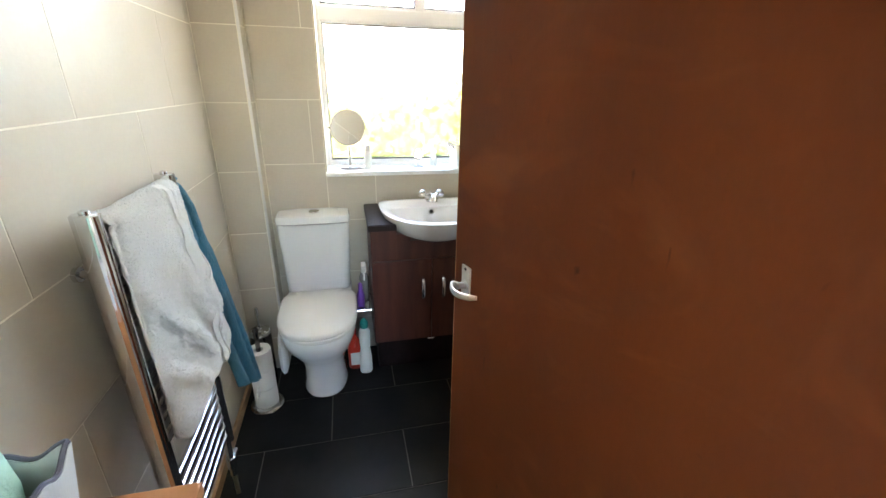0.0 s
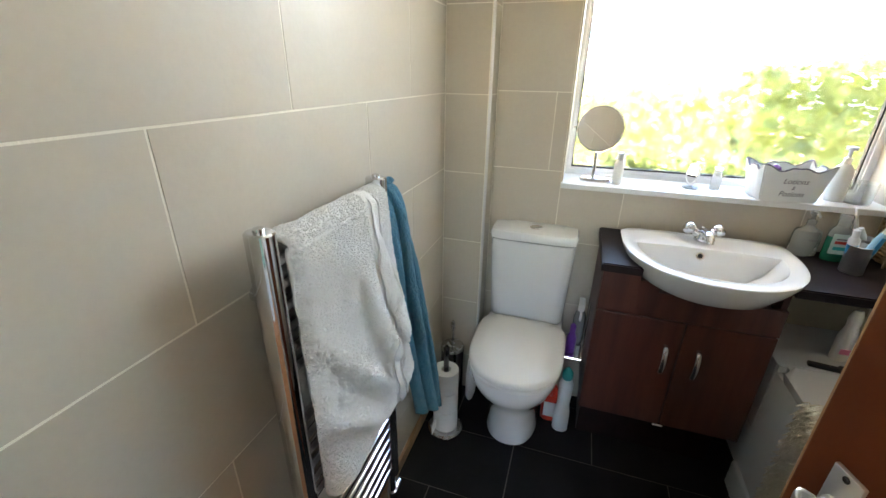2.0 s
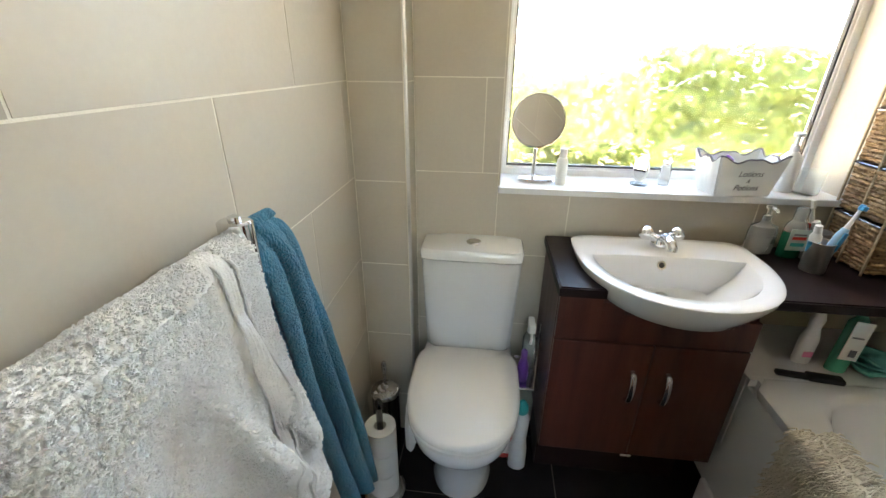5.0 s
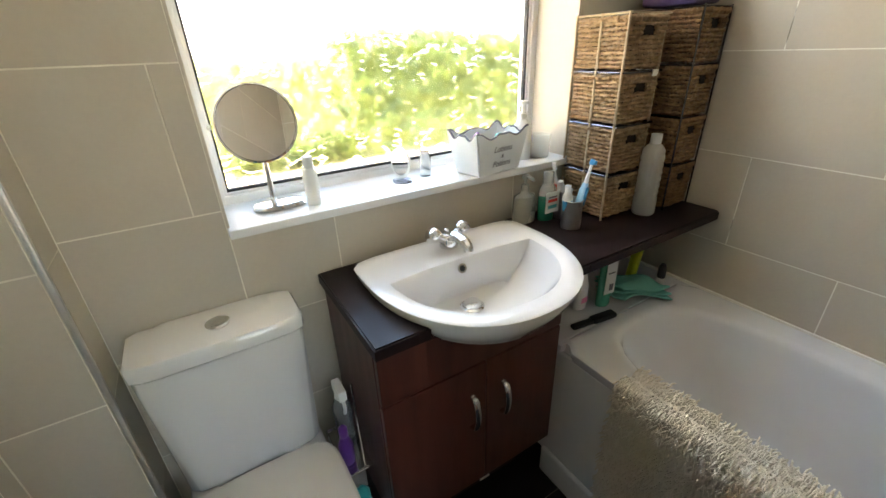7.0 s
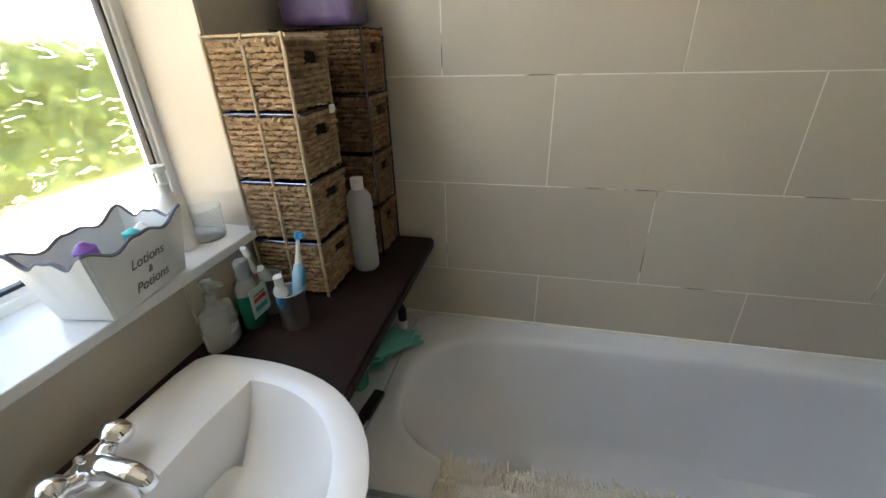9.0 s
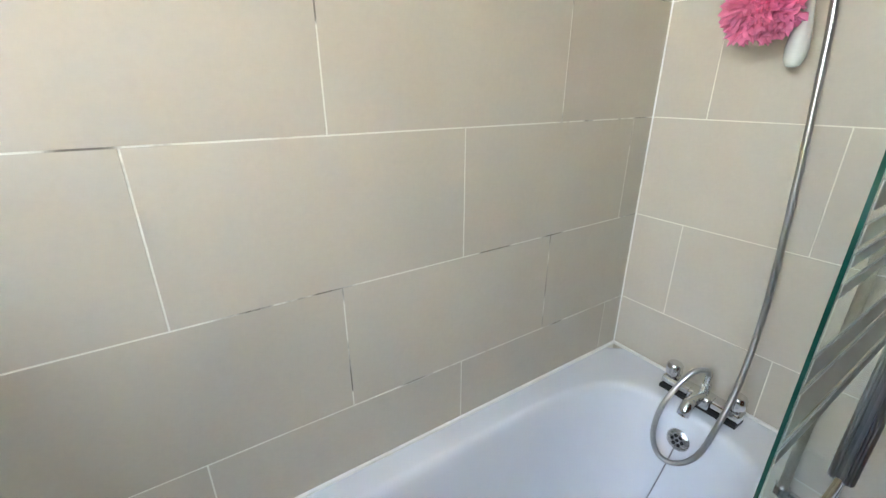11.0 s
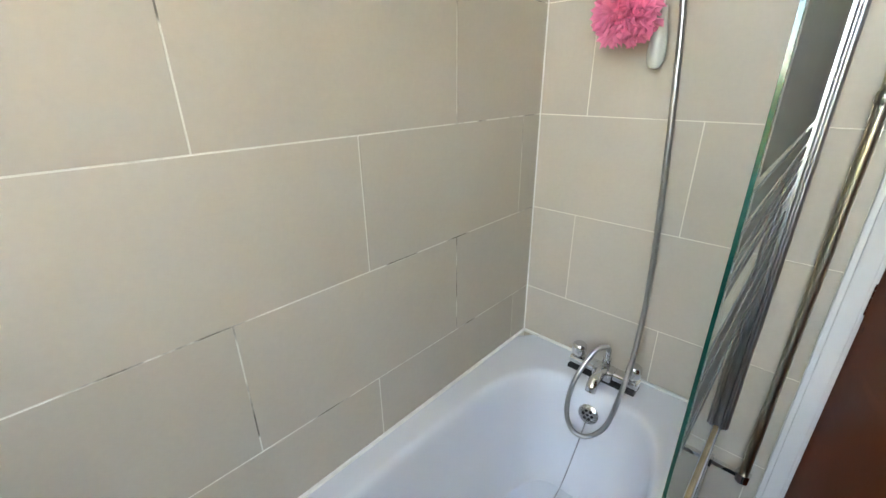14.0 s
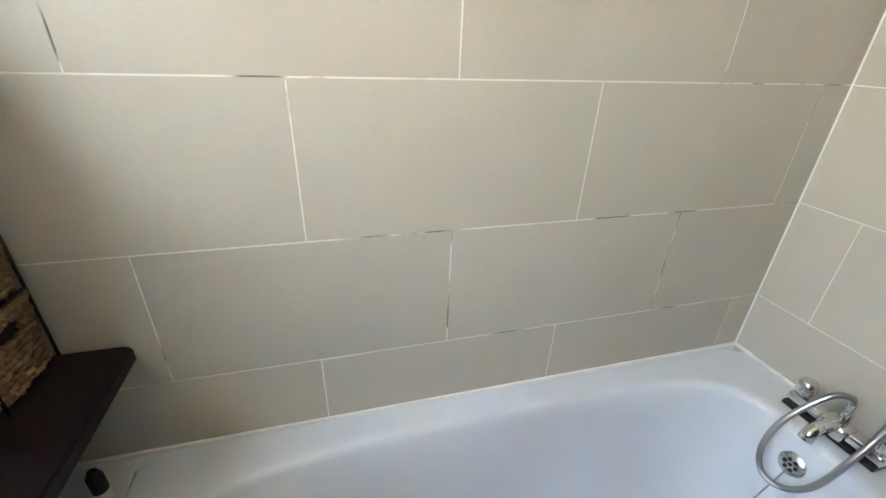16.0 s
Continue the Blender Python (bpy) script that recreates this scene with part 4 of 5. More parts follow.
def nap(name, fn, count, mat, parent, label, length, seed, u0=0.0, side=1.0, skip=None):
    """Short terry loops standing out of a cloth's front."""
    rnd3 = random.Random(seed)
    vs, fs = [], []
    for _ in range(count):
        u, v = u0 + (0.995 - u0) * rnd3.random(), rnd3.random()
        if skip and skip[0] < v - 0.05 * u < skip[1]:
            continue
        p, a, b = Vector(fn(u, v)), Vector(fn(min(1, u + 0.004), v)), Vector(fn(u, min(1, v + 0.004)))
        if v > 0.99:
            b = p + (p - Vector(fn(u, v - 0.004)))
        nrm = (a - p).cross(b - p)
        if nrm.length < 1e-12:
            continue
        nrm = nrm.normalized() * side
        lean = Vector((rnd3.uniform(-1, 1), rnd3.uniform(-1, 1), rnd3.uniform(-1.2, 0.6)))
        tip = p + nrm * (0.0072 + length * rnd3.uniform(0.7, 1.2)) + lean * length * 0.45
        root = p + nrm * 0.0052
        e1 = (tip - root).orthogonal().normalized() * 0.0016
        e2 = (tip - root).normalized().cross(e1)
        k = len(vs)
        vs += [root + e1, root - e1 * 0.5 + e2 * 0.87, root - e1 * 0.5 - e2 * 0.87, tip + e1 * 0.85, tip - e1 * 0.42 + e2 * 0.74, tip - e1 * 0.42 - e2 * 0.74]
        fs += [(k, k + 1, k + 4, k + 3), (k + 1, k + 2, k + 5, k + 4), (k + 2, k, k + 3, k + 5), (k + 3, k + 4, k + 5)]
    me = bpy.data.meshes.new(name)
    me.from_pydata(vs, [], fs)
    me.materials.append(mat)
    ob = new(name, me)
    ob.parent = parent
    return tagged(ob, label, kind="stuff")


towel = thing("white_towel", "thick white terry towel folded over the rail", "towel")
cloth = part("cloth", sheet(towel_at, 130, 64), TOWEL, towel, smooth=True)
thicken(cloth, 0.013)
nap("terry_nap", towel_at, 34000, TOWEL, towel, "raised white terry loops", 0.0022, 21, 0.38, 1.0, (0.69, 0.805))


def band_at(u, v, lift=0.0105):
    """The woven border running down the towel's front near its outer hem."""
    w = 0.40 + 0.60 * u
    p = Vector(towel_at(w, 0.725 + 0.06 * v + 0.05 * w))
    return (p.x + lift + (0.0016 if int(v * 7.99) % 2 else 0.0), p.y, p.z)


thicken(part("woven_band", sheet(band_at, 70, 8), TOWEL, towel, "ribbed woven band", smooth=True), 0.004)
thicken(part("stitched_hem", sheet(lambda u, v: band_at(u, 1.35 + 0.25 * v, 0.0110), 70, 3), TOWEL, towel, "flat stitched hem", smooth=True), 0.004)


OUTER = spline([(-0.578, 1.800, 1.195), (-0.570, 1.850, 1.14), (-0.566, 1.893, 1.0), (-0.542, 1.912, 0.85), (-0.512, 1.935, 0.58), (-0.478, 1.950, 0.29)], 14)
INNER = spline([(-0.560, 1.680, 1.200), (-0.542, 1.698, 1.12), (-0.540, 1.728, 0.95), (-0.536, 1.755, 0.72), (-0.526, 1.782, 0.55), (-0.510, 1.810, 0.37)], 14)


def blue(u, v):
    # u runs down the hang, v from the rail outwards
    k = u * (len(OUTER) - 1)
    i0 = min(int(k), len(OUTER) - 2)
    a = INNER[i0].lerp(INNER[i0 + 1], k - i0)
    b = OUTER[i0].lerp(OUTER[i0 + 1], k - i0)
    p = a.lerp(b, v)
    w = v + 0.06 * math.sin(u * 3.0)
    f = 0.030 * (abs(math.sin(w * 7.2 + 0.4)) - 0.55) * min(1, 0.25 + 1.1 * u) + 0.008 * noise.noise((u * 4, v * 5, 7.0)) + 0.003 * noise.noise((u * 22, v * 16, 2.0))
    return (p.x + f + 0.018 * math.sin(v * 3.14) * min(1, u * 4), p.y - f * 0.25, p.z + 0.006 * math.sin(v * 3.14) * (1 - u))


bt = thing("blue_towel", "blue terry hand towel hanging beside the rail", "towel")
cloth = part("cloth", sheet(blue, 60, 24), BLUETOWEL, bt, smooth=True)
thicken(cloth, 0.012)
nap("terry_nap", blue, 15000, BLUETOWEL, bt, "raised blue terry loops", 0.0024, 22, 0.0, 1.0)
cl = part("rear_fold", sheet(lambda u, v: (-0.560 - 0.025 * min(1, u * 9) + 0.010 * math.sin(v * 6) * u, 1.668 + 0.13 * v + u * 0.05 * v, 1.203 - 0.008 * v + 0.008 * math.sin(min(1, u * 9) * 3.14) - 0.55 * max(0, u - 0.08)), 44, 14), BLUETOWEL, bt, smooth=True)
thicken(cl, 0.010)
part("hook", join(lathe([(0.012, 0), (0.012, 0.004)], 12), sweep(spline([(0, 0, 0.0), (0, 0, 0.03), (0.012, 0, 0.04)], 4), 0.004, 8)), CHROME, bt, "small chrome wall hook")
bt.children[-1].matrix_local = pose(XL, 1.745, 1.20, 0, 90, 0)
part("care_label", box(-0.452, -0.449, 1.81, 1.85, 0.285, 0.325), WHITEPLAST, bt, "small white care label")

# ---- toilet roll stand, brush, bottles beside the toilet ----
stand = thing("toilet_roll_stand", "steel stand with spare toilet rolls", "roll holder")
sx, sy = -0.497, 2.118
part("base", lathe([(0.075, 0.0), (0.077, 0.006), (0.070, 0.014), (0.01, 0.016)], 28, sx, sy), STEEL, stand, smooth=True)
part("pole", join(lathe([(0.011, 0.015), (0.011, 0.40), (0.013, 0.405), (0.013, 0.43), (0.007, 0.44)], 14, sx, sy)), DARKCHROME, stand, smooth=True)
for z in (0.018, 0.121, 0.224):
    roll = thing("toilet_roll", "white toilet roll stacked on a steel stand", "toilet roll", "spare toilet rolls")
    rr = 0.053
    part("paper", loft([[(sx + r * math.cos(a), sy + r * math.sin(a), zz) for a in [2 * math.pi * i / 28 for i in range(28)]] for r, zz in ((0.020, z + 0.098), (0.020, z + 0.002), (rr, z), (rr + 0.001, z + 0.05), (rr, z + 0.10), (0.021, z + 0.10))], False, False), PAPER, roll, smooth=True)
brush = thing("toilet_brush", "steel toilet brush in a round lidded holder", "toilet brush")
bx, by = -0.522, 2.290
part("holder", lathe([(0.050, 0.0), (0.052, 0.01), (0.052, 0.30), (0.050, 0.31)], 26, bx, by), DARKCHROME, brush, smooth=True)
part("lid", lathe([(0.054, 0.306), (0.055, 0.314), (0.05, 0.322), (0.012, 0.330)], 26, bx, by), STEEL, brush, smooth=True)
part("handle", lathe([(0.006, 0.32), (0.006, 0.40), (0.010, 0.412), (0.010, 0.44), (0.005, 0.452)], 14, bx, by), STEEL, brush, smooth=True)
cloth_ob = thing("cleaning_cloth", "pale grey cloth hanging beside the toilet pan", "cloth")
part("cloth", loft([ring(-0.415, 2.235, a, b, b, 2, 2, z, 20) for a, b, z in ((0.012, 0.03, 0.10), (0.020, 0.05, 0.13), (0.022, 0.045, 0.22), (0.016, 0.03, 0.30), (0.008, 0.012, 0.345))]), PAPER, cloth_ob, smooth=True)
part("ring_hook", sweep([(-0.415, 2.235 + 0.016 * math.cos(a), 0.358 + 0.016 * math.sin(a)) for a in [2 * math.pi * i / 16 for i in range(16)]], 0.0035, 6, True), WHITEPLAST, cloth_ob)


def bottle(name, x, y, z, profile, mat, label, cap=None, cap_mat=None, category="bottle", flat=1.0, turn=0, lean=(0, 0), extras=(), group=""):
    ob = thing(name, label, category, group, (x, y, z))
    ob.rotation_euler = (radians(lean[0]), radians(lean[1]), radians(turn))
    part("body", moved(lathe(profile, 24), Matrix.Diagonal((1, flat, 1, 1))), mat, ob, smooth=True)
    if cap:
        part("cap", moved(lathe(cap, 18), Matrix.Diagonal((1, (flat + 1) / 2, 1, 1))), cap_mat, ob, smooth=True)
    for nm, bm, mt, lb in extras:
        part(nm, bm, mt, ob, lb)
    return ob


def trigger(h):
    return join(box(-0.012, 0.012, -0.045, 0.022, h, h + 0.035, 0.006), sweep(spline([(0, -0.03, h + 0.005), (0, -0.045, h - 0.02), (0, -0.035, h - 0.05)], 4), 0.005, 8), lathe([(0.014, h - 0.02), (0.013, h + 0.002)], 14))


bottle("toilet_cleaner", -0.006, 2.278, 0.0, [(0.030, 0), (0.034, 0.006), (0.033, 0.10), (0.026, 0.15), (0.029, 0.20), (0.030, 0.255), (0.020, 0.285)], WHITEPLAST, "white cleaner bottle with teal cap on slate floor", [(0.019, 0.28), (0.023, 0.286), (0.022, 0.315), (0.012, 0.332), (0.006, 0.338)], TEAL, flat=0.75)
bottle("spray_cleaner", -0.060, 2.328, 0.0, [(0.036, 0), (0.039, 0.008), (0.039, 0.12), (0.030, 0.17), (0.014, 0.20)], RED, "red spray cleaner bottle on the floor", flat=0.65, extras=(("trigger", trigger(0.205), RED, ""), ("label_panel", box(-0.026, 0.026, -0.0275, -0.0255, 0.03, 0.11, 0.001), WHITEPLAST, "faded white label")))
rack = thing("wire_shelf", "small chrome wire shelf beside the vanity", "shelf")
part("tray", join(sweep([(-0.035, 2.30, 0.372), (0.044, 2.30, 0.372)], 0.004, 8), sweep([(-0.035, 2.30, 0.372), (-0.035, 2.48, 0.372), (0.043, 2.48, 0.372)], 0.004, 8), box(-0.034, 0.043, 2.302, 2.478, 0.366, 0.370)), CHROME, rack)
part("hanger", sweep([(0.042, 2.39, 0.370), (0.042, 2.39, 0.60)], 0.003, 6), CHROME, rack)
bottle("purple_spray", -0.012, 2.345, 0.376, [(0.018, 0), (0.020, 0.005), (0.020, 0.07), (0.010, 0.10)], PURPLE, "purple spray bottle standing on wire shelf", [(0.010, 0.098), (0.012, 0.102), (0.012, 0.13), (0.005, 0.138)], PURPLE)
bottle("clear_spray", 0.012, 2.425, 0.376, [(0.024, 0), (0.026, 0.006), (0.026, 0.13), (0.012, 0.17)], CLOUDY, "clear spray bottle with white head on wire shelf", flat=0.8, extras=(("trigger", trigger(0.18), WHITEPLAST, "white trigger head"),))

# ---- on the sill ----
SZ = 1.068
mir = thing("shaving_mirror", "round chrome swivel mirror on a white foot", "mirror")
mx, my = -0.020, 2.590
part("foot", loft([ring(mx + 0.012, my, a, b, b, 2.6, 2.6, z, 32) for a, b, z in ((0.062, 0.034, SZ), (0.065, 0.037, SZ + 0.005), (0.060, 0.033, SZ + 0.013), (0.03, 0.02, SZ + 0.016))]), CHROME, mir, smooth=True)
part("stem", lathe([(0.007, SZ + 0.014), (0.0065, SZ + 0.115)], 14, mx, my), CHROME, mir, smooth=True)
tilt = pose(mx, my, SZ + 0.207, 77, 0, -14)
part("frame", moved(lathe([(0.086, -0.005), (0.0905, 0.0), (0.0905, 0.005), (0.086, 0.007), (0.085, 0.004), (0.004, 0.004)], 48), tilt), CHROME, mir, smooth=True)
part("mirror_glass", moved(lathe([(0.0845, 0.0042), (0.0845, 0.0052), (0.002, 0.0052)], 48), tilt), MIRROR, mir, "reflecting glass disc")
part("pivot", sweep([(mx - 0.092, my + 0.02, SZ + 0.207), (mx - 0.1, my + 0.024, SZ + 0.207)], 0.006, 10), CHROME, mir)
bottle("lotion_bottle", 0.072, 2.560, SZ, [(0.017, 0), (0.0185, 0.004), (0.0185, 0.085), (0.012, 0.095)], WHITEPLAST, "small white lotion bottle on the sill", [(0.0125, 0.094), (0.0125, 0.122), (0.004, 0.125)], OFFWHITE)
mini = thing("small_mirror", "small round travel mirror on a clear base", "mirror")
nx, ny = 0.345, 2.595
part("base", lathe([(0.028, SZ), (0.029, SZ + 0.004), (0.01, SZ + 0.008)], 24, nx, ny), CLEAR, mini, smooth=True)
tl = pose(nx, ny, SZ + 0.055, 84, 0, -76)
part("frame", moved(lathe([(0.039, -0.004), (0.0425, 0), (0.0425, 0.004), (0.0368, 0.006), (0.0362, 0.003), (0.003, 0.003)], 32), tl), WHITEPLAST, mini, smooth=True)
part("mirror_glass", moved(lathe([(0.0355, 0.0034), (0.0355, 0.0044), (0.002, 0.0044)], 32), tl), MIRROR, mini)
part("stem", sweep([(nx, ny, SZ + 0.006), (nx, ny, SZ + 0.02)], 0.004, 8), CHROME, mini)
bottle("clear_tube", 0.430, 2.605, SZ, [(0.016, 0), (0.0175, 0.004), (0.0175, 0.062), (0.014, 0.066), (0.014, 0.085), (0.004, 0.087)], CLEAR, "small clear plastic bottle on the sill")


def scallop_box(name, x, y, z, w, d, h, turn, label, words=False):
    """A flared wooden box with a wavy top edge."""
    ob = thing(name, label, "storage box", at=(x, y, z))
    ob.rotation_euler = (0, 0, radians(turn))
    fl = 0.022

    def side(p0, p1, q0, q1, nm):
        # p: bottom corners, q: top corners
        bm = bmesh.new()
        cols = []
        n = 28
        nrm = (Vector(p1) - Vector(p0)).cross(Vector(q0) - Vector(p0)).normalized() * 0.004
        for i in range(n + 1):
            t = i / n
            wave = 0.011 * math.cos(t * 4 * math.pi) - 0.012 * math.exp(-((t - 0.5) / 0.09) ** 2)
            b = Vector(p0).lerp(Vector(p1), t)
            q = Vector(q0).lerp(Vector(q1), t) + Vector((0, 0, wave - 0.008))
            cols.append([bm.verts.new(b - nrm), bm.verts.new(q - nrm), bm.verts.new(q + nrm), bm.verts.new(b + nrm)])
        for a, b in zip(cols, cols[1:]):
            for k in range(4):
                bm.faces.new((a[k], b[k], b[(k + 1) % 4], a[(k + 1) % 4]))
        bm.faces.new(cols[0])
        bm.faces.new(cols[-1][::-1])
        panel = part(nm, bm, PAINTBOX, ob)
        pts = []
        for i in range(n + 1):
            t = i / n
            wave = 0.011 * math.cos(t * 4 * math.pi) - 0.012 * math.exp(-((t - 0.5) / 0.09) ** 2)
            pts.append(Vector(q0).lerp(Vector(q1), t) + Vector((0, 0, wave - 0.0065)))
        part("painted_rim", sweep(pts, 0.0034, 6), GREYTRIM, panel, "dark grey wavy rim")
        return panel
    a, b = w / 2, d / 2
    lo = [(-a, -b, 0.004), (a, -b, 0.004), (a, b, 0.004), (-a, b, 0.004)]
    hi = [(-a - fl, -b - fl * .7, h), (a + fl, -b - fl * .7, h), (a + fl, b + fl * .7, h), (-a - fl, b + fl * .7, h)]
    front = None
    for k, nm in enumerate(("front_panel", "end_panel", "back_panel", "end_panel")):
        p = side(lo[k], lo[(k + 1) % 4], hi[k], hi[(k + 1) % 4], nm)
        front = front or p
    part("base", box(-a, a, -b, b, 0, 0.006), PAINTBOX, ob)
    if words:
        ang = 90 - math.degrees(math.atan2(fl * .7, h))
        for txt, zz in (("Lotions", 0.075), ("&", 0.052), ("Potions", 0.030)):
            yy = -b - fl * .7 * (zz / h) - 0.0052
            lettering("lettering", txt, 0.026 if len(txt) > 1 else 0.018, LABELGREY, pose(0, yy, zz, 180 - ang, 0, 0), front, "grey painted script")
    return ob


sbox = scallop_box("lotions_box", 0.622, 2.542, SZ, 0.172, 0.098, 0.126, 8, "white painted scalloped box with grey script lettering", True)
bottle("purple_tube", 0.600, 2.548, SZ + 0.008, [(0.016, 0), (0.017, 0.01), (0.017, 0.10), (0.004, 0.112)], PURPLE, "purple tube standing in the white box", lean=(0, -8))
bottle("teal_tube", 0.655, 2.540, SZ + 0.008, [(0.014, 0), (0.015, 0.01), (0.015, 0.095), (0.004, 0.102)], TEAL, "teal tube standing in the white box", lean=(0, 7))
bottle("white_tube", 0.690, 2.550, SZ + 0.008, [(0.014, 0), (0.015, 0.01), (0.015, 0.09), (0.004, 0.10)], WHITEPLAST, "white tube standing in the white box", lean=(0, 4))
bottle("pump_bottle", 0.800, 2.585, SZ, [(0.028, 0), (0.030, 0.006), (0.030, 0.11), (0.014, 0.13)], WHITEPLAST, "white pump bottle at the window's edge", [(0.012, 0.128), (0.012, 0.15), (0.006, 0.152), (0.006, 0.175), (0.016, 0.177), (0.016, 0.188), (0.004, 0.19)], WHITEPLAST)
tub = thing("clear_tub", "clear plastic tub on the sill", "tub", at=(0.862, 2.570, SZ))
part("body", loft([[(r * math.cos(2 * math.pi * i / 24), r * math.sin(2 * math.pi * i / 24), z) for i in range(24)] for r, z in ((0.036, 0), (0.038, 0.003), (0.042, 0.075), (0.0405, 0.075), (0.0368, 0.005))]), CLEAR, tub, smooth=True)

# ---- on the worktop ----
WZ = 0.895
soap = bottle("soap_dispenser", 0.705, 2.455, WZ, [(0.038, 0), (0.043, 0.005), (0.043, 0.072), (0.039, 0.092), (0.018, 0.102), (0.013, 0.112)], CLOUDY, "cloudy clear hand soap pump bottle on the worktop", [(0.013, 0.11), (0.014, 0.113), (0.014, 0.128), (0.006, 0.131), (0.006, 0.146), (0.014, 0.149), (0.014, 0.160), (0.004, 0.163)], CLOUDY, flat=0.66)
part("nozzle", sweep([(0, 0, 0.155), (0, -0.03, 0.154), (0, -0.036, 0.148)], 0.005, 8), CLOUDY, soap)
part("soap_fill", moved(lathe([(0.036, 0.004), (0.0395, 0.008), (0.0395, 0.030), (0.003, 0.031)], 24), Matrix.Diagonal((1, 0.62, 1, 1))), WHITEPLAST, soap, "white soap left in the bottom", smooth=True)
part("label_bar", box(-0.004, 0.028, -0.0292, -0.0284, 0.060, 0.066), LABELGREY, soap)
mw = bottle("mouthwash", 0.785, 2.435, WZ, [(0.031, 0), (0.034, 0.005), (0.034, 0.068), (0.033, 0.085), (0.003, 0.086)], GREENLIQ, "green mouthwash bottle with clear cap and label", [(0.019, 0.122), (0.019, 0.158), (0.016, 0.162), (0.004, 0.163)], CLOUDY, flat=0.72)
part("clear_shoulder", moved(lathe([(0.0335, 0.086), (0.0325, 0.100), (0.028, 0.112), (0.016, 0.124)], 24), Matrix.Diagonal((1, 0.72, 1, 1))), CLOUDY, mw, "clear empty upper bottle", smooth=True)
part("label_panel", box(-0.029, 0.029, -0.0266, -0.0250, 0.030, 0.100, 0.0004), PALELABEL, mw, "pale printed label")
part("label_bar", box(-0.020, 0.020, -0.0272, -0.0264, 0.066, 0.076), RED, mw, "red printed bar")
part("label_bar", box(-0.020, 0.020, -0.0272, -0.0264, 0.044, 0.056), TEAL, mw)
part("label_bar", box(-0.018, 0.018, -0.0272, -0.0264, 0.080, 0.085), LABELGREY, mw)


def cup(x, y, label):
    ob = thing("tumbler", label, "cup", "steel tumblers", (x, y, WZ))
    part("cup", loft([[(r * math.cos(2 * math.pi * i / 28), r * math.sin(2 * math.pi * i / 28), z) for i in range(28)] for r, z in ((0.030, 0), (0.031, 0.003), (0.031, 0.088), (0.0335, 0.092), (0.0315, 0.093), (0.0295, 0.088), (0.0295, 0.006))], True, True), CUPSTEEL, ob, smooth=True)
    return ob


cup(0.797, 2.338, "brushed steel tumbler holding electric toothbrush and paste")
cup(0.846, 2.425, "brushed steel tumbler holding toothbrushes")
eb = thing("electric_toothbrush", "blue and white electric toothbrush in a tumbler", "toothbrush", at=(0.806, 2.335, WZ + 0.008))
eb.rotation_euler = (radians(4), radians(11), 0)
part("handle", lathe([(0.009, 0), (0.011, 0.01), (0.0135, 0.07), (0.0135, 0.11), (0.009, 0.135)], 16), SKYBLUE, eb, smooth=True)
part("grip", box(-0.006, 0.006, -0.0155, -0.010, 0.065, 0.125, 0.004, 2), BLUEPL, eb, "blue rubber grip", smooth=True)
part("neck", lathe([(0.0075, 0.134), (0.005, 0.16), (0.004, 0.195)], 12), WHITEPLAST, eb, smooth=True)
part("brush_head", join(lathe([(0.007, 0.192), (0.008, 0.2), (0.006, 0.208)], 12), box(-0.006, 0.006, -0.014, -0.004, 0.194, 0.206, 0.002)), BLUEPL, eb)
bottle("toothpaste", 0.786, 2.345, WZ + 0.008, [(0.010, 0), (0.012, 0.01), (0.015, 0.10), (0.008, 0.112)], WHITEPLAST, "white and blue toothpaste tube in a tumbler", [(0.0095, 0.11), (0.0095, 0.132), (0.004, 0.134)], WHITEPLAST, lean=(2, -6), extras=(("printed_band", lathe([(0.0142, 0.05), (0.0152, 0.085)], 20), BLUEPL, "blue band"),))
tb = thing("toothbrush", "slim toothbrush with white handle leaning in tumbler", "toothbrush", at=(0.850, 2.428, WZ + 0.008))
tb.rotation_euler = (0, radians(-17), 0)
part("handle", sweep([(0, 0, 0), (0, 0, 0.10), (0, 0, 0.17)], [0.007, 0.008, 0.004], 10), OFFWHITE, tb, smooth=True)
part("brush_head", box(-0.004, 0.004, -0.010, 0.004, 0.165, 0.19, 0.002), WHITEPLAST, tb)
part("grip", sweep([(0, 0, 0.085), (0, 0, 0.115)], 0.0088, 10), RED, tb, "dark red grip")
bottle("shaver", 0.862, 2.418, WZ + 0.008, [(0.010, 0), (0.013, 0.02), (0.015, 0.10), (0.010, 0.125)], OFFWHITE, "pale electric shaver handle in a tumbler", lean=(0, -20), category="shaver")


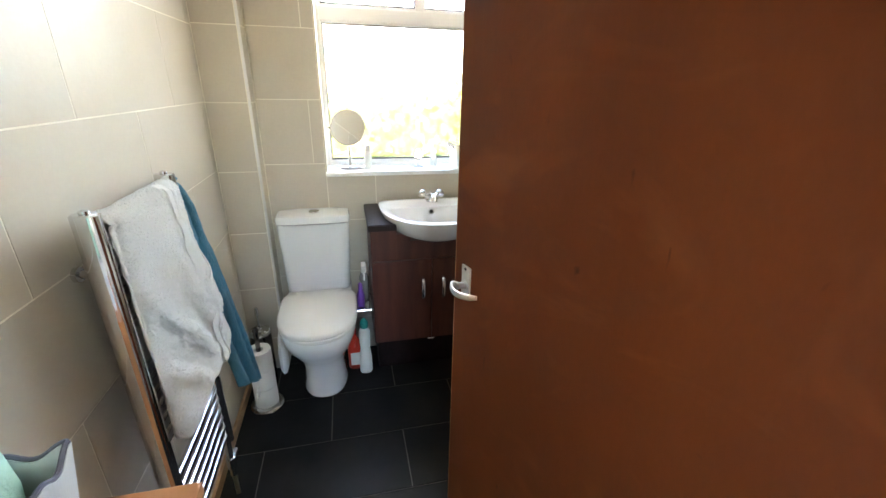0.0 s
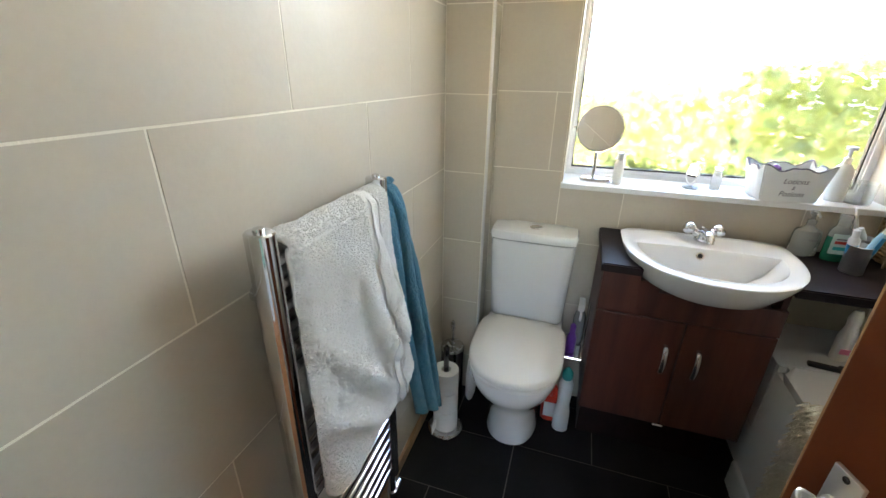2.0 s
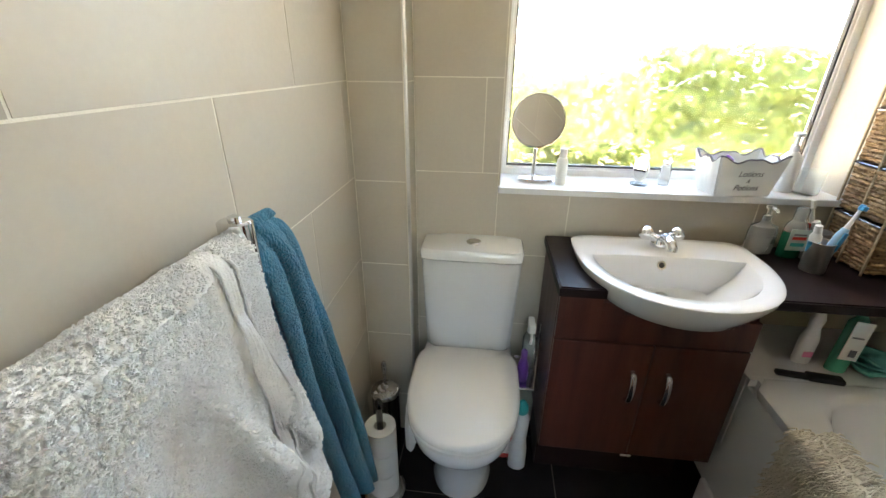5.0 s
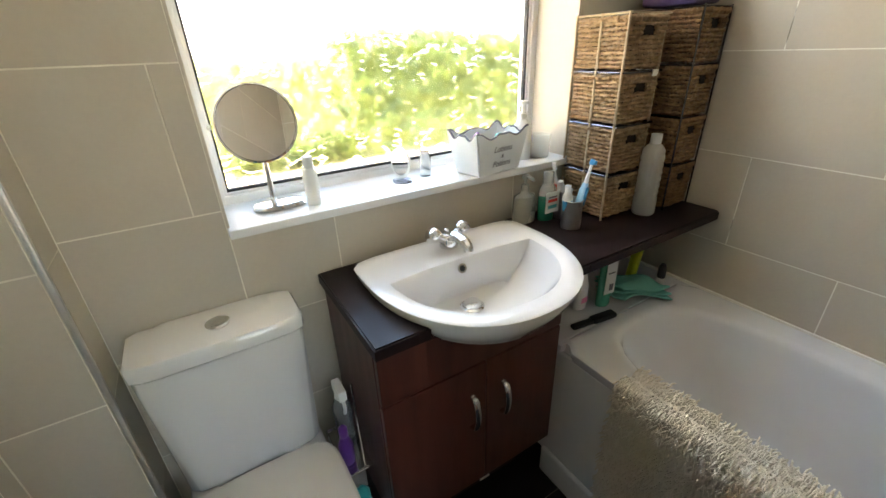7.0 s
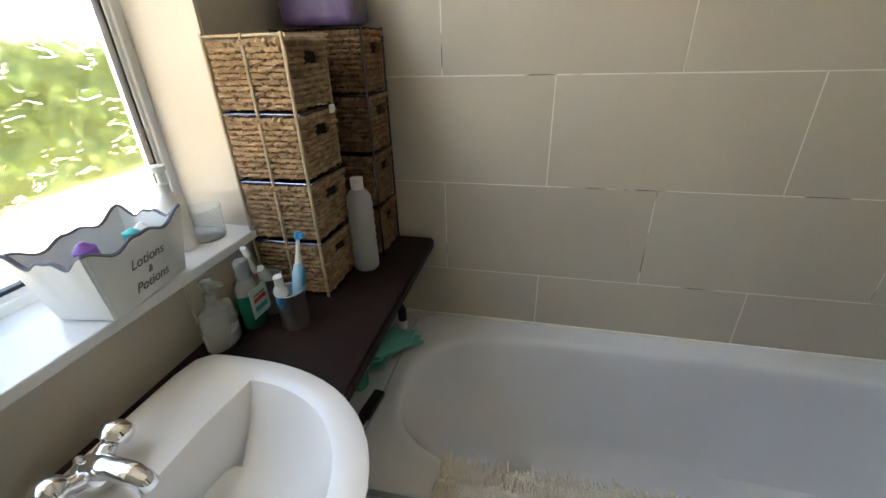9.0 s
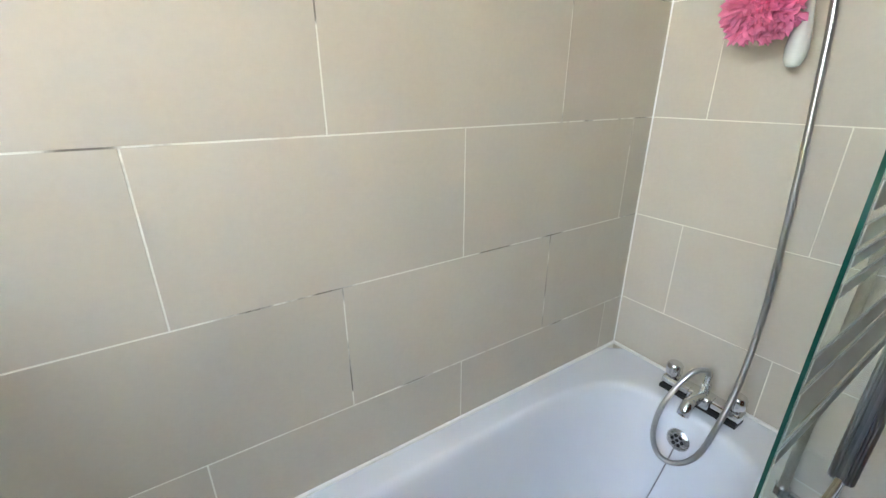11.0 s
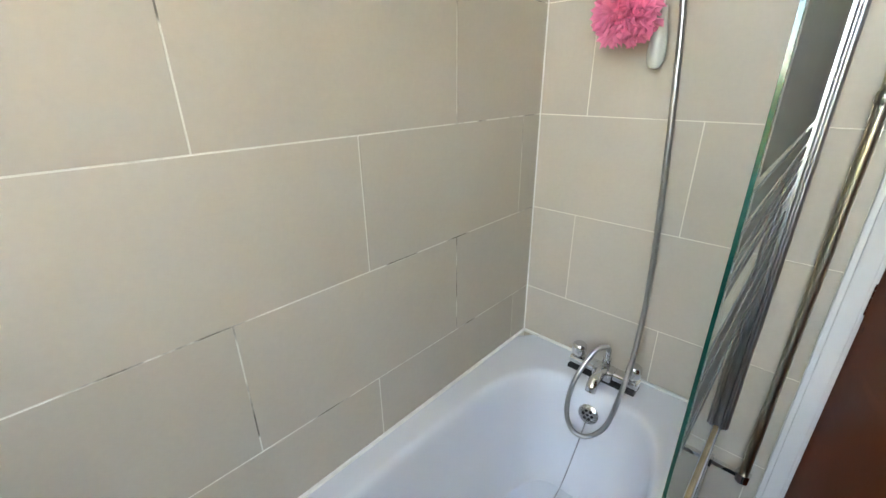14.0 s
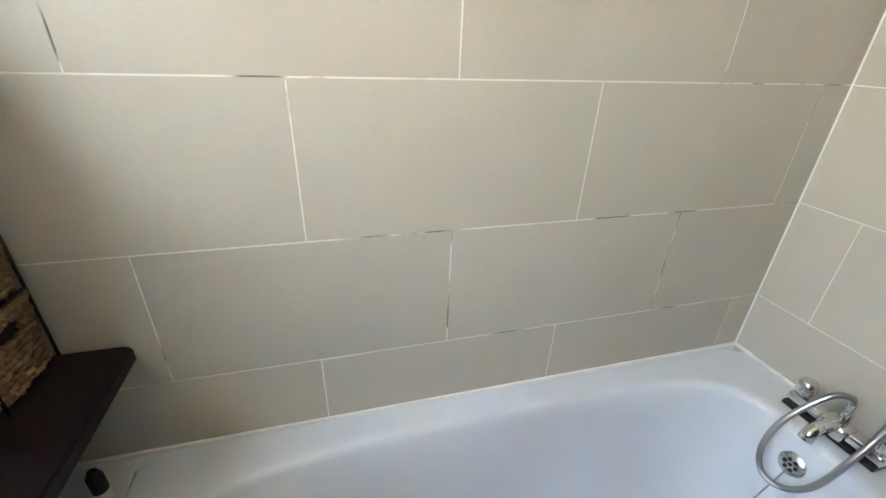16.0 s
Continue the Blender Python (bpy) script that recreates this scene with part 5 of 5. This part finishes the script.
def rect_path(x0, x1, y0, y1, z, r, hole, wob, seed):
    """The outline of a woven course, with a gap in its front face where the hand hole is."""
    pts = []
    for cx, cy, a0 in ((x1 - r, y1 - r, 0), (x0 + r, y1 - r, 90), (x0 + r, y0 + r, 180), (x1 - r, y0 + r, 270)):
        for k in range(4):
            a = radians(a0 + k * 30)
            pts.append(Vector((cx + r * math.cos(a), cy + r * math.sin(a), z)))
    dense = []
    n = len(pts)
    for i in range(n):
        a, b = pts[i], pts[(i + 1) % n]
        m = max(1, int((b - a).length / 0.0065))
        for k in range(m):
            dense.append(a.lerp(b, k / m))
    out = []
    for k, p in enumerate(dense):
        c = Vector(((x0 + x1) / 2, (y0 + y1) / 2, z))
        d = (p - c)
        d.z = 0
        out.append(p + d.normalized() * wob * math.sin(k * 0.9 + seed * math.pi) + Vector((0, 0, 0.0012 * math.sin(k * 2.3 + seed))))
    if hole:
        mid = (x0 + x1) / 2
        cut = [i for i, p in enumerate(out) if abs(p.x - mid) < 0.026 and p.y < (y0 + y1) / 2]
        first = cut[-1] + 1
        out = out[first:] + out[:cut[0]]
    return out


def basket(x0, x1, y0, y1, z0, h, mat, label, group):
    ob = thing("basket", label, "basket", group)
    courses = 11
    st = h / courses
    bm = bmesh.new()
    me = bpy.data.meshes.new("tmp")
    for c in range(courses):
        z = z0 + st * (c + 0.5)
        hole = 7 <= c <= 8
        fl = 0.004 * (c / courses)
        path = rect_path(x0 - fl, x1 + fl, y0 - fl, y1, z, 0.016, hole, 0.0022, c)
        r0 = st * (0.60 if c < courses - 1 else 0.8)
        one = sweep(path, [r0 * (1.0 if (k + c) % 2 else 0.66) for k in range(len(path))], 6, not hole)
        one.to_mesh(me)
        one.free()
        bm.from_mesh(me)
    bpy.data.meshes.remove(me)
    part("weave", bm, mat, ob, smooth=True)
    # Solid near-black filling that puts the basket's inner shade behind the hand hole.
    part("lining", join(box(x0 + 0.004, x1 - 0.004, y0 + 0.004, y1 - 0.004, z0 + 0.001, z0 + h - 0.012)), HOLESHADE, ob, "near-black block for the shade inside")
    return ob


def wire(points, r=0.0022):
    return sweep(points, r, 6)


S1 = (0.918, 1.085, 2.312, 2.498)
frame1 = thing("wire_rack", "slim straw-wrapped wire frame holding seagrass baskets", "rack")
for k in range(4):
    z0 = WZ + 0.006 + 0.149 * k
    basket(S1[0] + 0.004, S1[1] - 0.004, S1[2] + 0.004, S1[3] - 0.004, z0, 0.133, SEAGRASS, "light woven seagrass basket with a hand hole", "seagrass baskets in wire rack")
    zz = z0 + 0.140
    part("shelf_wire", wire([(S1[0] - 0.003, S1[3], zz), (S1[0] - 0.003, S1[2] - 0.003, zz), (S1[1] + 0.003, S1[2] - 0.003, zz), (S1[1] + 0.003, S1[3], zz), (S1[0] - 0.003, S1[3], zz)], 0.003), STRAW if k == 3 else DARKCHROME, frame1)
for x, y in ((S1[0] - 0.004, S1[2] + 0.004), (S1[0] - 0.004, (S1[2] + S1[3]) / 2), (S1[0] - 0.004, S1[3] - 0.004), (S1[1] + 0.004, S1[3] - 0.004), (S1[1] + 0.004, S1[2] + 0.01)):
    part("upright", wire([(x, y, WZ), (x, y, WZ + 0.598)], 0.0040), STRAW, frame1, "straw-wrapped upright", smooth=True)
part("paper_tag", box(1.04, 1.065, S1[2] - 0.009, S1[2] - 0.006, WZ + 0.43, WZ + 0.448), WHITEPLAST, frame1, "small white tag")
frame2 = thing("wire_rack", "dark wire frame holding dark woven baskets", "rack")
S2 = (1.155, 1.296, 2.255, 2.495)
for k in range(4):
    z0 = WZ + 0.006 + 0.152 * k
    basket(S2[0] + 0.004, S2[1] - 0.004, S2[2] + 0.004, S2[3] - 0.004, z0, 0.140, DARKGRASS, "dark woven basket with a hand hole", "dark baskets by the wall")
    part("shelf_wire", wire([(S2[0], S2[3], z0 + 0.144), (S2[0], S2[2], z0 + 0.144), (S2[1], S2[2], z0 + 0.144)], 0.003), DARKCHROME, frame2)
for x, y in ((S2[0] - 0.001, S2[2]), (S2[1] + 0.001, S2[2]), (S2[0] - 0.001, S2[3])):
    part("upright", wire([(x, y, WZ), (x, y, WZ + 0.612)], 0.003), DARKCHROME, frame2)
bag = thing("purple_pack", "purple plastic pack on top of the baskets", "pack")
part("pack", box(1.165, 1.285, 2.28, 2.47, WZ + 0.616, WZ + 0.72, 0.02, 3), LILAC, bag, smooth=True)
part("printed_panel", box(1.19, 1.26, 2.2785, 2.281, WZ + 0.64, WZ + 0.70, 0.001), LABELGREY, bag, "paler printed panel")
bottle("tall_bottle", 1.083, 2.280, WZ, [(0.033, 0), (0.036, 0.006), (0.036, 0.045)] + [(0.036 - (0.0026 if k % 2 else 0), 0.055 + 0.011 * k) for k in range(14)] + [(0.033, 0.212), (0.024, 0.226), (0.016, 0.233)], CLOUDWHITE, "tall ribbed translucent white bottle with cap", [(0.0165, 0.23), (0.0165, 0.262), (0.004, 0.264)], WHITEPLAST)

# ---- under the shelf, on the bath ledge ----
LZ = RIM - 0.002
bottle("pink_bottle", 0.845, 2.300, LZ, [(0.024, 0), (0.027, 0.006), (0.028, 0.09), (0.018, 0.13), (0.022, 0.16), (0.012, 0.19)], WHITEPLAST, "white and pink toiletry bottle on the ledge", flat=0.65, extras=(("printed_bar", box(-0.014, 0.014, -0.0192, -0.0182, 0.03, 0.05), PINK, "pale pink print"),))
gb = bottle("shower_gel", 0.925, 2.268, LZ, [(0.028, 0), (0.031, 0.006), (0.031, 0.08), (0.030, 0.17), (0.012, 0.195)], PALEGREEN, "pale green gel bottle with white label", flat=0.6, lean=(-4, 6))
part("label_panel", box(-0.027, 0.027, -0.0202, -0.0186, 0.050, 0.180, 0.0004), WHITEPLAST, gb, "white printed label")
part("barcode", box(-0.004, 0.016, -0.0208, -0.0200, 0.062, 0.086), LABELGREY, gb)
part("printed_bar", box(-0.018, 0.016, -0.0208, -0.0200, 0.125, 0.130), LABELGREY, gb)
flannel = thing("flannel", "folded teal microfibre cloth on the ledge", "cloth")
for k in range(3):
    fl = part("fold", sheet(lambda u, v, k=k: (0.965 + 0.150 * u + 0.02 * v, 2.330 - 0.11 * v - 0.07 * u + 0.012 * math.sin(u * 5 + k), LZ + 0.010 + 0.018 * k + 0.030 * max(0, math.sin(u * 2.2 + 0.5)) * (1 - 0.5 * v) + 0.006 * math.sin(v * 7 + k + u * 4)), 18, 14), TEALCLOTH, flannel, smooth=True)
    thicken(fl, 0.006)
bottle("lime_bottle", 1.150, 2.320, LZ, [(0.017, 0), (0.019, 0.005), (0.019, 0.14), (0.010, 0.16)], YELLOW, "lime yellow toiletry tube on the ledge", [(0.012, 0.158), (0.012, 0.185), (0.004, 0.187)], TEAL, lean=(0, 10))
bottle("small_bottle", 1.205, 2.232, LZ, [(0.014, 0), (0.015, 0.004), (0.015, 0.035)], WHITEPLAST, "small dark bottle with slanted cap on ledge", [(0.0145, 0.035), (0.0145, 0.075), (0.008, 0.09)], BLACKPL)
comb = thing("hair_brush", "flat black hairbrush lying on the bath ledge", "hairbrush", at=(0.815, 2.216, LZ))
comb.rotation_euler = (0, 0, radians(-8))
part("handle", box(-0.085, 0.0, -0.011, 0.011, 0.0, 0.014, 0.005, 2), BLACKPL, comb, smooth=True)
part("pad", box(-0.004, 0.09, -0.016, 0.016, 0.0, 0.018, 0.006, 2), BLACKPL, comb, smooth=True)

# ---- shaggy mat over the bath rim ----
mat_ob = thing("bath_mat", "ivory shaggy chenille mat draped over the bath rim", "bath mat")
MY0, MY1 = 1.36, 1.985


def drape(s, y):
    """Along the mat: s from its edge inside the bath, over the rim and down the front panel."""
    if s < 0.045:
        return Vector((0.722 - 0.0, y, RIM + 0.006)) + Vector((0.018 - s * 0.4, 0, -0.012 + s * 0.27)), Vector((0.5, 0, 1)).normalized()
    if s < 0.12:
        return Vector((0.722 - (s - 0.045), y, RIM + 0.007)), Vector((0, 0, 1))
    a = min(1, (s - 0.12) / 0.03)
    if a < 1:
        return Vector((0.647 - 0.02 * math.sin(a * 1.57), y, RIM + 0.007 - 0.02 * (1 - math.cos(a * 1.57)))), Vector((-math.sin(a * 1.57), 0, math.cos(a * 1.57)))
    return Vector((0.627, y, RIM - 0.013 - (s - 0.15))), Vector((-1, 0, 0.1)).normalized()


MLEN = 0.15 + 0.42
backing = part("backing", sheet(lambda u, v: drape(u * MLEN, MY0 + (MY1 - MY0) * v)[0], 40, 8), SHAG, mat_ob, "woven backing", smooth=True)
thicken(backing, 0.006)
rnd = random.Random(5)
verts, faces = [], []
for k in range(10500):
    fringe = k < 2400
    # two combed rows of long strands lie to either side of the rim's ridge, the rest is a short dense pile
    s = rnd.choice((rnd.gauss(0.066, 0.013), rnd.gauss(0.104, 0.013))) if fringe else rnd.uniform(0.13, MLEN)
    s = min(max(s, 0.0), MLEN)
    y = rnd.uniform(MY0, MY1)
    p, nrm = drape(s, y)
    side = Vector((rnd.uniform(-1, 1), rnd.uniform(-1, 1), rnd.uniform(-1, 0.2)))
    if fringe:
        out = 1.0 if s < 0.085 else -1.0
        length = rnd.uniform(0.020, 0.033)
        mid = p + nrm * length * 0.45 + Vector((out * 0.35, 0, 0)) * length + side * 0.004
        tip = p + nrm * length * 0.22 + Vector((out * 0.95, 0, 0)) * length + side * 0.009
        girth = 0.0021
    else:
        length = rnd.uniform(0.010, 0.018)
        mid = p + nrm * length * 0.55 + side * 0.006
        tip = p + nrm * length * 0.75 + side * 0.014 + Vector((0, 0, -0.008))
        girth = 0.0020
    t = (tip - p).normalized()
    e1 = t.orthogonal().normalized()
    e2 = t.cross(e1)
    base = len(verts)
    for q, r in ((p, girth * 0.9), (mid, girth * 1.1), (tip, girth * 0.75)):
        for c in range(5):
            a = c * math.pi * 0.4
            verts.append(q + (e1 * math.cos(a) + e2 * math.sin(a)) * r)
    for lv in range(2):
        for c in range(5):
            faces.append((base + lv * 5 + c, base + lv * 5 + (c + 1) % 5, base + lv * 5 + 5 + (c + 1) % 5, base + lv * 5 + 5 + c))
    faces.append(tuple(base + 10 + c for c in range(5)))
pile = bpy.data.meshes.new("shag")
pile.from_pydata(verts, [], faces)
pile.materials.append(SHAG)
pile.shade_smooth()
pile_ob = new("shag", pile)
pile_ob.parent = mat_ob
tagged(pile_ob, "ivory chenille noodles", kind="stuff")

# ---- cabinet and box by the door ----
cab = thing("low_cabinet", "orange-brown wooden cabinet just inside the doorway", "cabinet")
part("carcass", box(-0.595, -0.325, 0.59, 0.92, 0.05, 0.845, 0.004), PINE, cab)
part("top", box(-0.60, -0.305, 0.575, 0.935, 0.845, 0.87, 0.004), PINE, cab)
part("plinth", box(-0.585, -0.335, 0.60, 0.91, 0.0, 0.05), PINE, cab)
part("door", box(-0.324, -0.308, 0.60, 0.91, 0.07, 0.835, 0.003), PINE, cab)
part("knob", moved(lathe([(0.006, 0), (0.006, 0.012), (0.013, 0.018), (0.012, 0.026), (0.004, 0.029)], 14), pose(-0.308, 0.88, 0.5, 0, 90, 0)), CHROME, cab, smooth=True)
scallop_box("cloth_box", -0.500, 0.800, 0.870, 0.13, 0.11, 0.175, 0, "white scalloped box with dark rim, filled with cloth")
mintc = thing("mint_cloth", "pale mint cloth heaped in the white box", "cloth")
part("cloth", loft([ring(-0.51, 0.80, a, b, b, 2.4, 2.4, z, 28) for a, b, z in ((0.05, 0.04, 0.885), (0.062, 0.052, 0.94), (0.070, 0.060, 1.02), (0.066, 0.058, 1.07), (0.056, 0.052, 1.13), (0.042, 0.042, 1.19), (0.026, 0.028, 1.23), (0.008, 0.010, 1.248))]), MINT, mintc, smooth=True)

# ---- door leaf ----
def strap(points, half, thick):
    """A flat bar along points that stands upright: half its height, half its thickness, thinning to the ends."""
    rings = []
    n = len(points)
    for i, p in enumerate(points):
        t = points[min(i + 1, n - 1)] - points[max(i - 1, 0)]
        side = Vector((t.y, -t.x, 0)).normalized()
        f = min(1.0, 0.62 + 0.9 * math.sin(math.pi * i / (n - 1)))
        rings.append([p + side * (thick * f * math.copysign(abs(math.cos(a)) ** 0.7, math.cos(a))) + Vector((0, 0, half * f * math.copysign(abs(math.sin(a)) ** 0.7, math.sin(a)))) for a in [2 * math.pi * k / 12 for k in range(12)]])
    return loft(rings)


LW, LT = 0.80, 0.036
door = tagged(new("door_1"), "orange-brown veneered flush door standing open", "door", kind="structure")
door.location = (DX1 - 0.002, YT + 0.0, 0)
door.rotation_euler = (0, 0, radians(90 + 16.6))
part("leaf", box(0.004, LW - 0.003, -0.001, LT + 0.001, 0.008, DZ - 0.006, 0.002), DOORWOOD, door)
part("edge_lipping", box(LW - 0.0035, LW, 0.0, LT, 0.008, DZ - 0.006, 0.001), EDGEWOOD, door, "pale wooden edge strip")
HZ = 1.052
for sgn, y0 in ((1, LT + 0.001), (-1, -0.001)):
    hx = LW - 0.056
    arch = spline([(hx + 0.006, y0 + sgn * 0.020, HZ + 0.002), (hx + 0.010, y0 + sgn * 0.034, HZ + 0.003), (hx - 0.002, y0 + sgn * 0.043, HZ), (hx - 0.026, y0 + sgn * 0.046, HZ - 0.002), (hx - 0.056, y0 + sgn * 0.040, HZ + 0.002), (hx - 0.082, y0 + sgn * 0.028, HZ + 0.008)], 5)
    hd = part("lever_handle", join(moved(lathe([(0.011, 0), (0.011, 0.009), (0.008, 0.011), (0.008, 0.028)], 14), pose(hx, y0, HZ, -90 * sgn, 0, 0)), strap(arch, 0.0080, 0.0036)), LEVER, door, "worn pale satin lever", smooth=True)
    part("backplate", box(hx - 0.017, hx + 0.017, min(y0, y0 + sgn * 0.005), max(y0, y0 + sgn * 0.005), HZ - 0.036, HZ + 0.046, 0.0015), LEVER, hd, "rectangular metal backplate")
    for dz in (-0.029, 0.039):
        part("screw", moved(lathe([(0.004, 0.0045), (0.004, 0.006), (0.001, 0.0062)], 10), pose(hx, y0, HZ + dz, -90 * sgn, 0, 0)), DARKCHROME, hd)
for z in (0.25, 1.0, 1.78):
    part("hinge", lathe([(0.006, z), (0.006, z + 0.075)], 10, 0.0, -0.004), STEEL, door)


# ---- tiles ----
def tile_mesh(w, h, t, cache={}):
    key = (round(w, 4), round(h, 4), t)
    if key not in cache:
        bm = box(0, w, 0, t, 0, h)
        top = [e for e in bm.edges if all(v.co.y < 0.0002 for v in e.verts)]
        bmesh.ops.bevel(bm, geom=top, offset=0.0004, segments=1, affect="EDGES")
        me = bpy.data.meshes.new("tile")
        bm.to_mesh(me)
        bm.free()
        cache[key] = me
    return cache[key]


def lay(parent, m, u0, u1, v0, v1, joint_v, joints, mat, holes=(), step_u=0.6, step_v=0.3, gap=0.0036, t=0.0007):
    """Tiles over u0..u1, v0..v1 of a plane that m lays into the room. joints: where an upright joint falls in even and in odd rows."""
    rnd2 = random.Random(len(parent.name) + int(u1 * 100))
    k0 = math.floor((v0 - joint_v) / step_v)
    k = k0
    while joint_v + k * step_v < v1 - 1e-6:
        a, b = max(v0, joint_v + k * step_v), min(v1, joint_v + (k + 1) * step_v)
        j = joints[k % 2]
        i = math.floor((u0 - j) / step_u)
        while j + i * step_u < u1 - 1e-6:
            c, d = max(u0, j + i * step_u), min(u1, j + (i + 1) * step_u)
            pieces = [(c, d, a, b)]
            for h0, h1, g0, g1 in holes:
                nxt = []
                for p0, p1, q0, q1 in pieces:
                    if p1 <= h0 or p0 >= h1 or q1 <= g0 or q0 >= g1:
                        nxt.append((p0, p1, q0, q1))
                        continue
                    if p0 < h0:
                        nxt.append((p0, h0, q0, q1))
                    if p1 > h1:
                        nxt.append((h1, p1, q0, q1))
                    lo, hi = max(p0, h0), min(p1, h1)
                    if q0 < g0:
                        nxt.append((lo, hi, q0, g0))
                    if q1 > g1:
                        nxt.append((lo, hi, g1, q1))
                pieces = nxt
            for p0, p1, q0, q1 in pieces:
                w, h = p1 - p0 - gap, q1 - q0 - gap
                if w > 0.006 and h > 0.006:
                    ob = new("tile", tile_mesh(w, h, t))
                    if not ob.data.materials:
                        ob.data.materials.append(mat)
                    ob.parent = parent
                    ob.matrix_local = m @ pose(p0 + gap / 2, rnd2.uniform(-0.00015, 0.0001), q0 + gap / 2)
            i += 1
        k += 1


# left wall: u runs against y as seen from the room
ML = pose(XL, 0, 0, 0, 0, 90)
lay(wall_left, ML, YT + 0.001, BY, 0.0, ZC, 1.400, (1.472, 1.181), TILE, step_u=0.582, step_v=0.292)
MR = pose(XR, 0, 0, 0, 0, -90)
lay(wall_right, MR, -YW, -YT, RIM + 0.004, ZC, 1.383, (-1.494, -1.192), TILE, gap=0.0030)
MW = pose(0, YW, 0)
lay(wall_window, MW, BX, XR, 0.0, ZC, 1.110, (-0.197, 0.103), TILE, holes=((WX0, WX1, WZ0, WZ1),), gap=0.003)
MT = pose(0, YT, 0, 0, 0, 180)
lay(wall_tap, MT, -XR, -DX1 - 0.052, 0.0, ZC, 1.383, (-1.152, -0.852), TILE, gap=0.0028)
lay(wall_tap, MT, -DX0 + 0.052, -XL, 0.0, ZC, 1.383, (-1.152, -0.852), TILE, gap=0.0028)
lay(boxing, pose(0, BY, 0), XL, BX - 0.011, 0.0, ZC, 1.398, (XL, XL), TILE)
lay(boxing, pose(BX, 0, 0, 0, 0, 90), BY + 0.011, YW, 0.0, ZC, 1.398, (BY, BY), TILE)
lay(floor, pose(0, 0, 0, -90, 0, 0), XL, XR, YT - 0.10, YW, 2.122, (0.134, -0.185), SLATE, gap=0.004, t=0.0020)
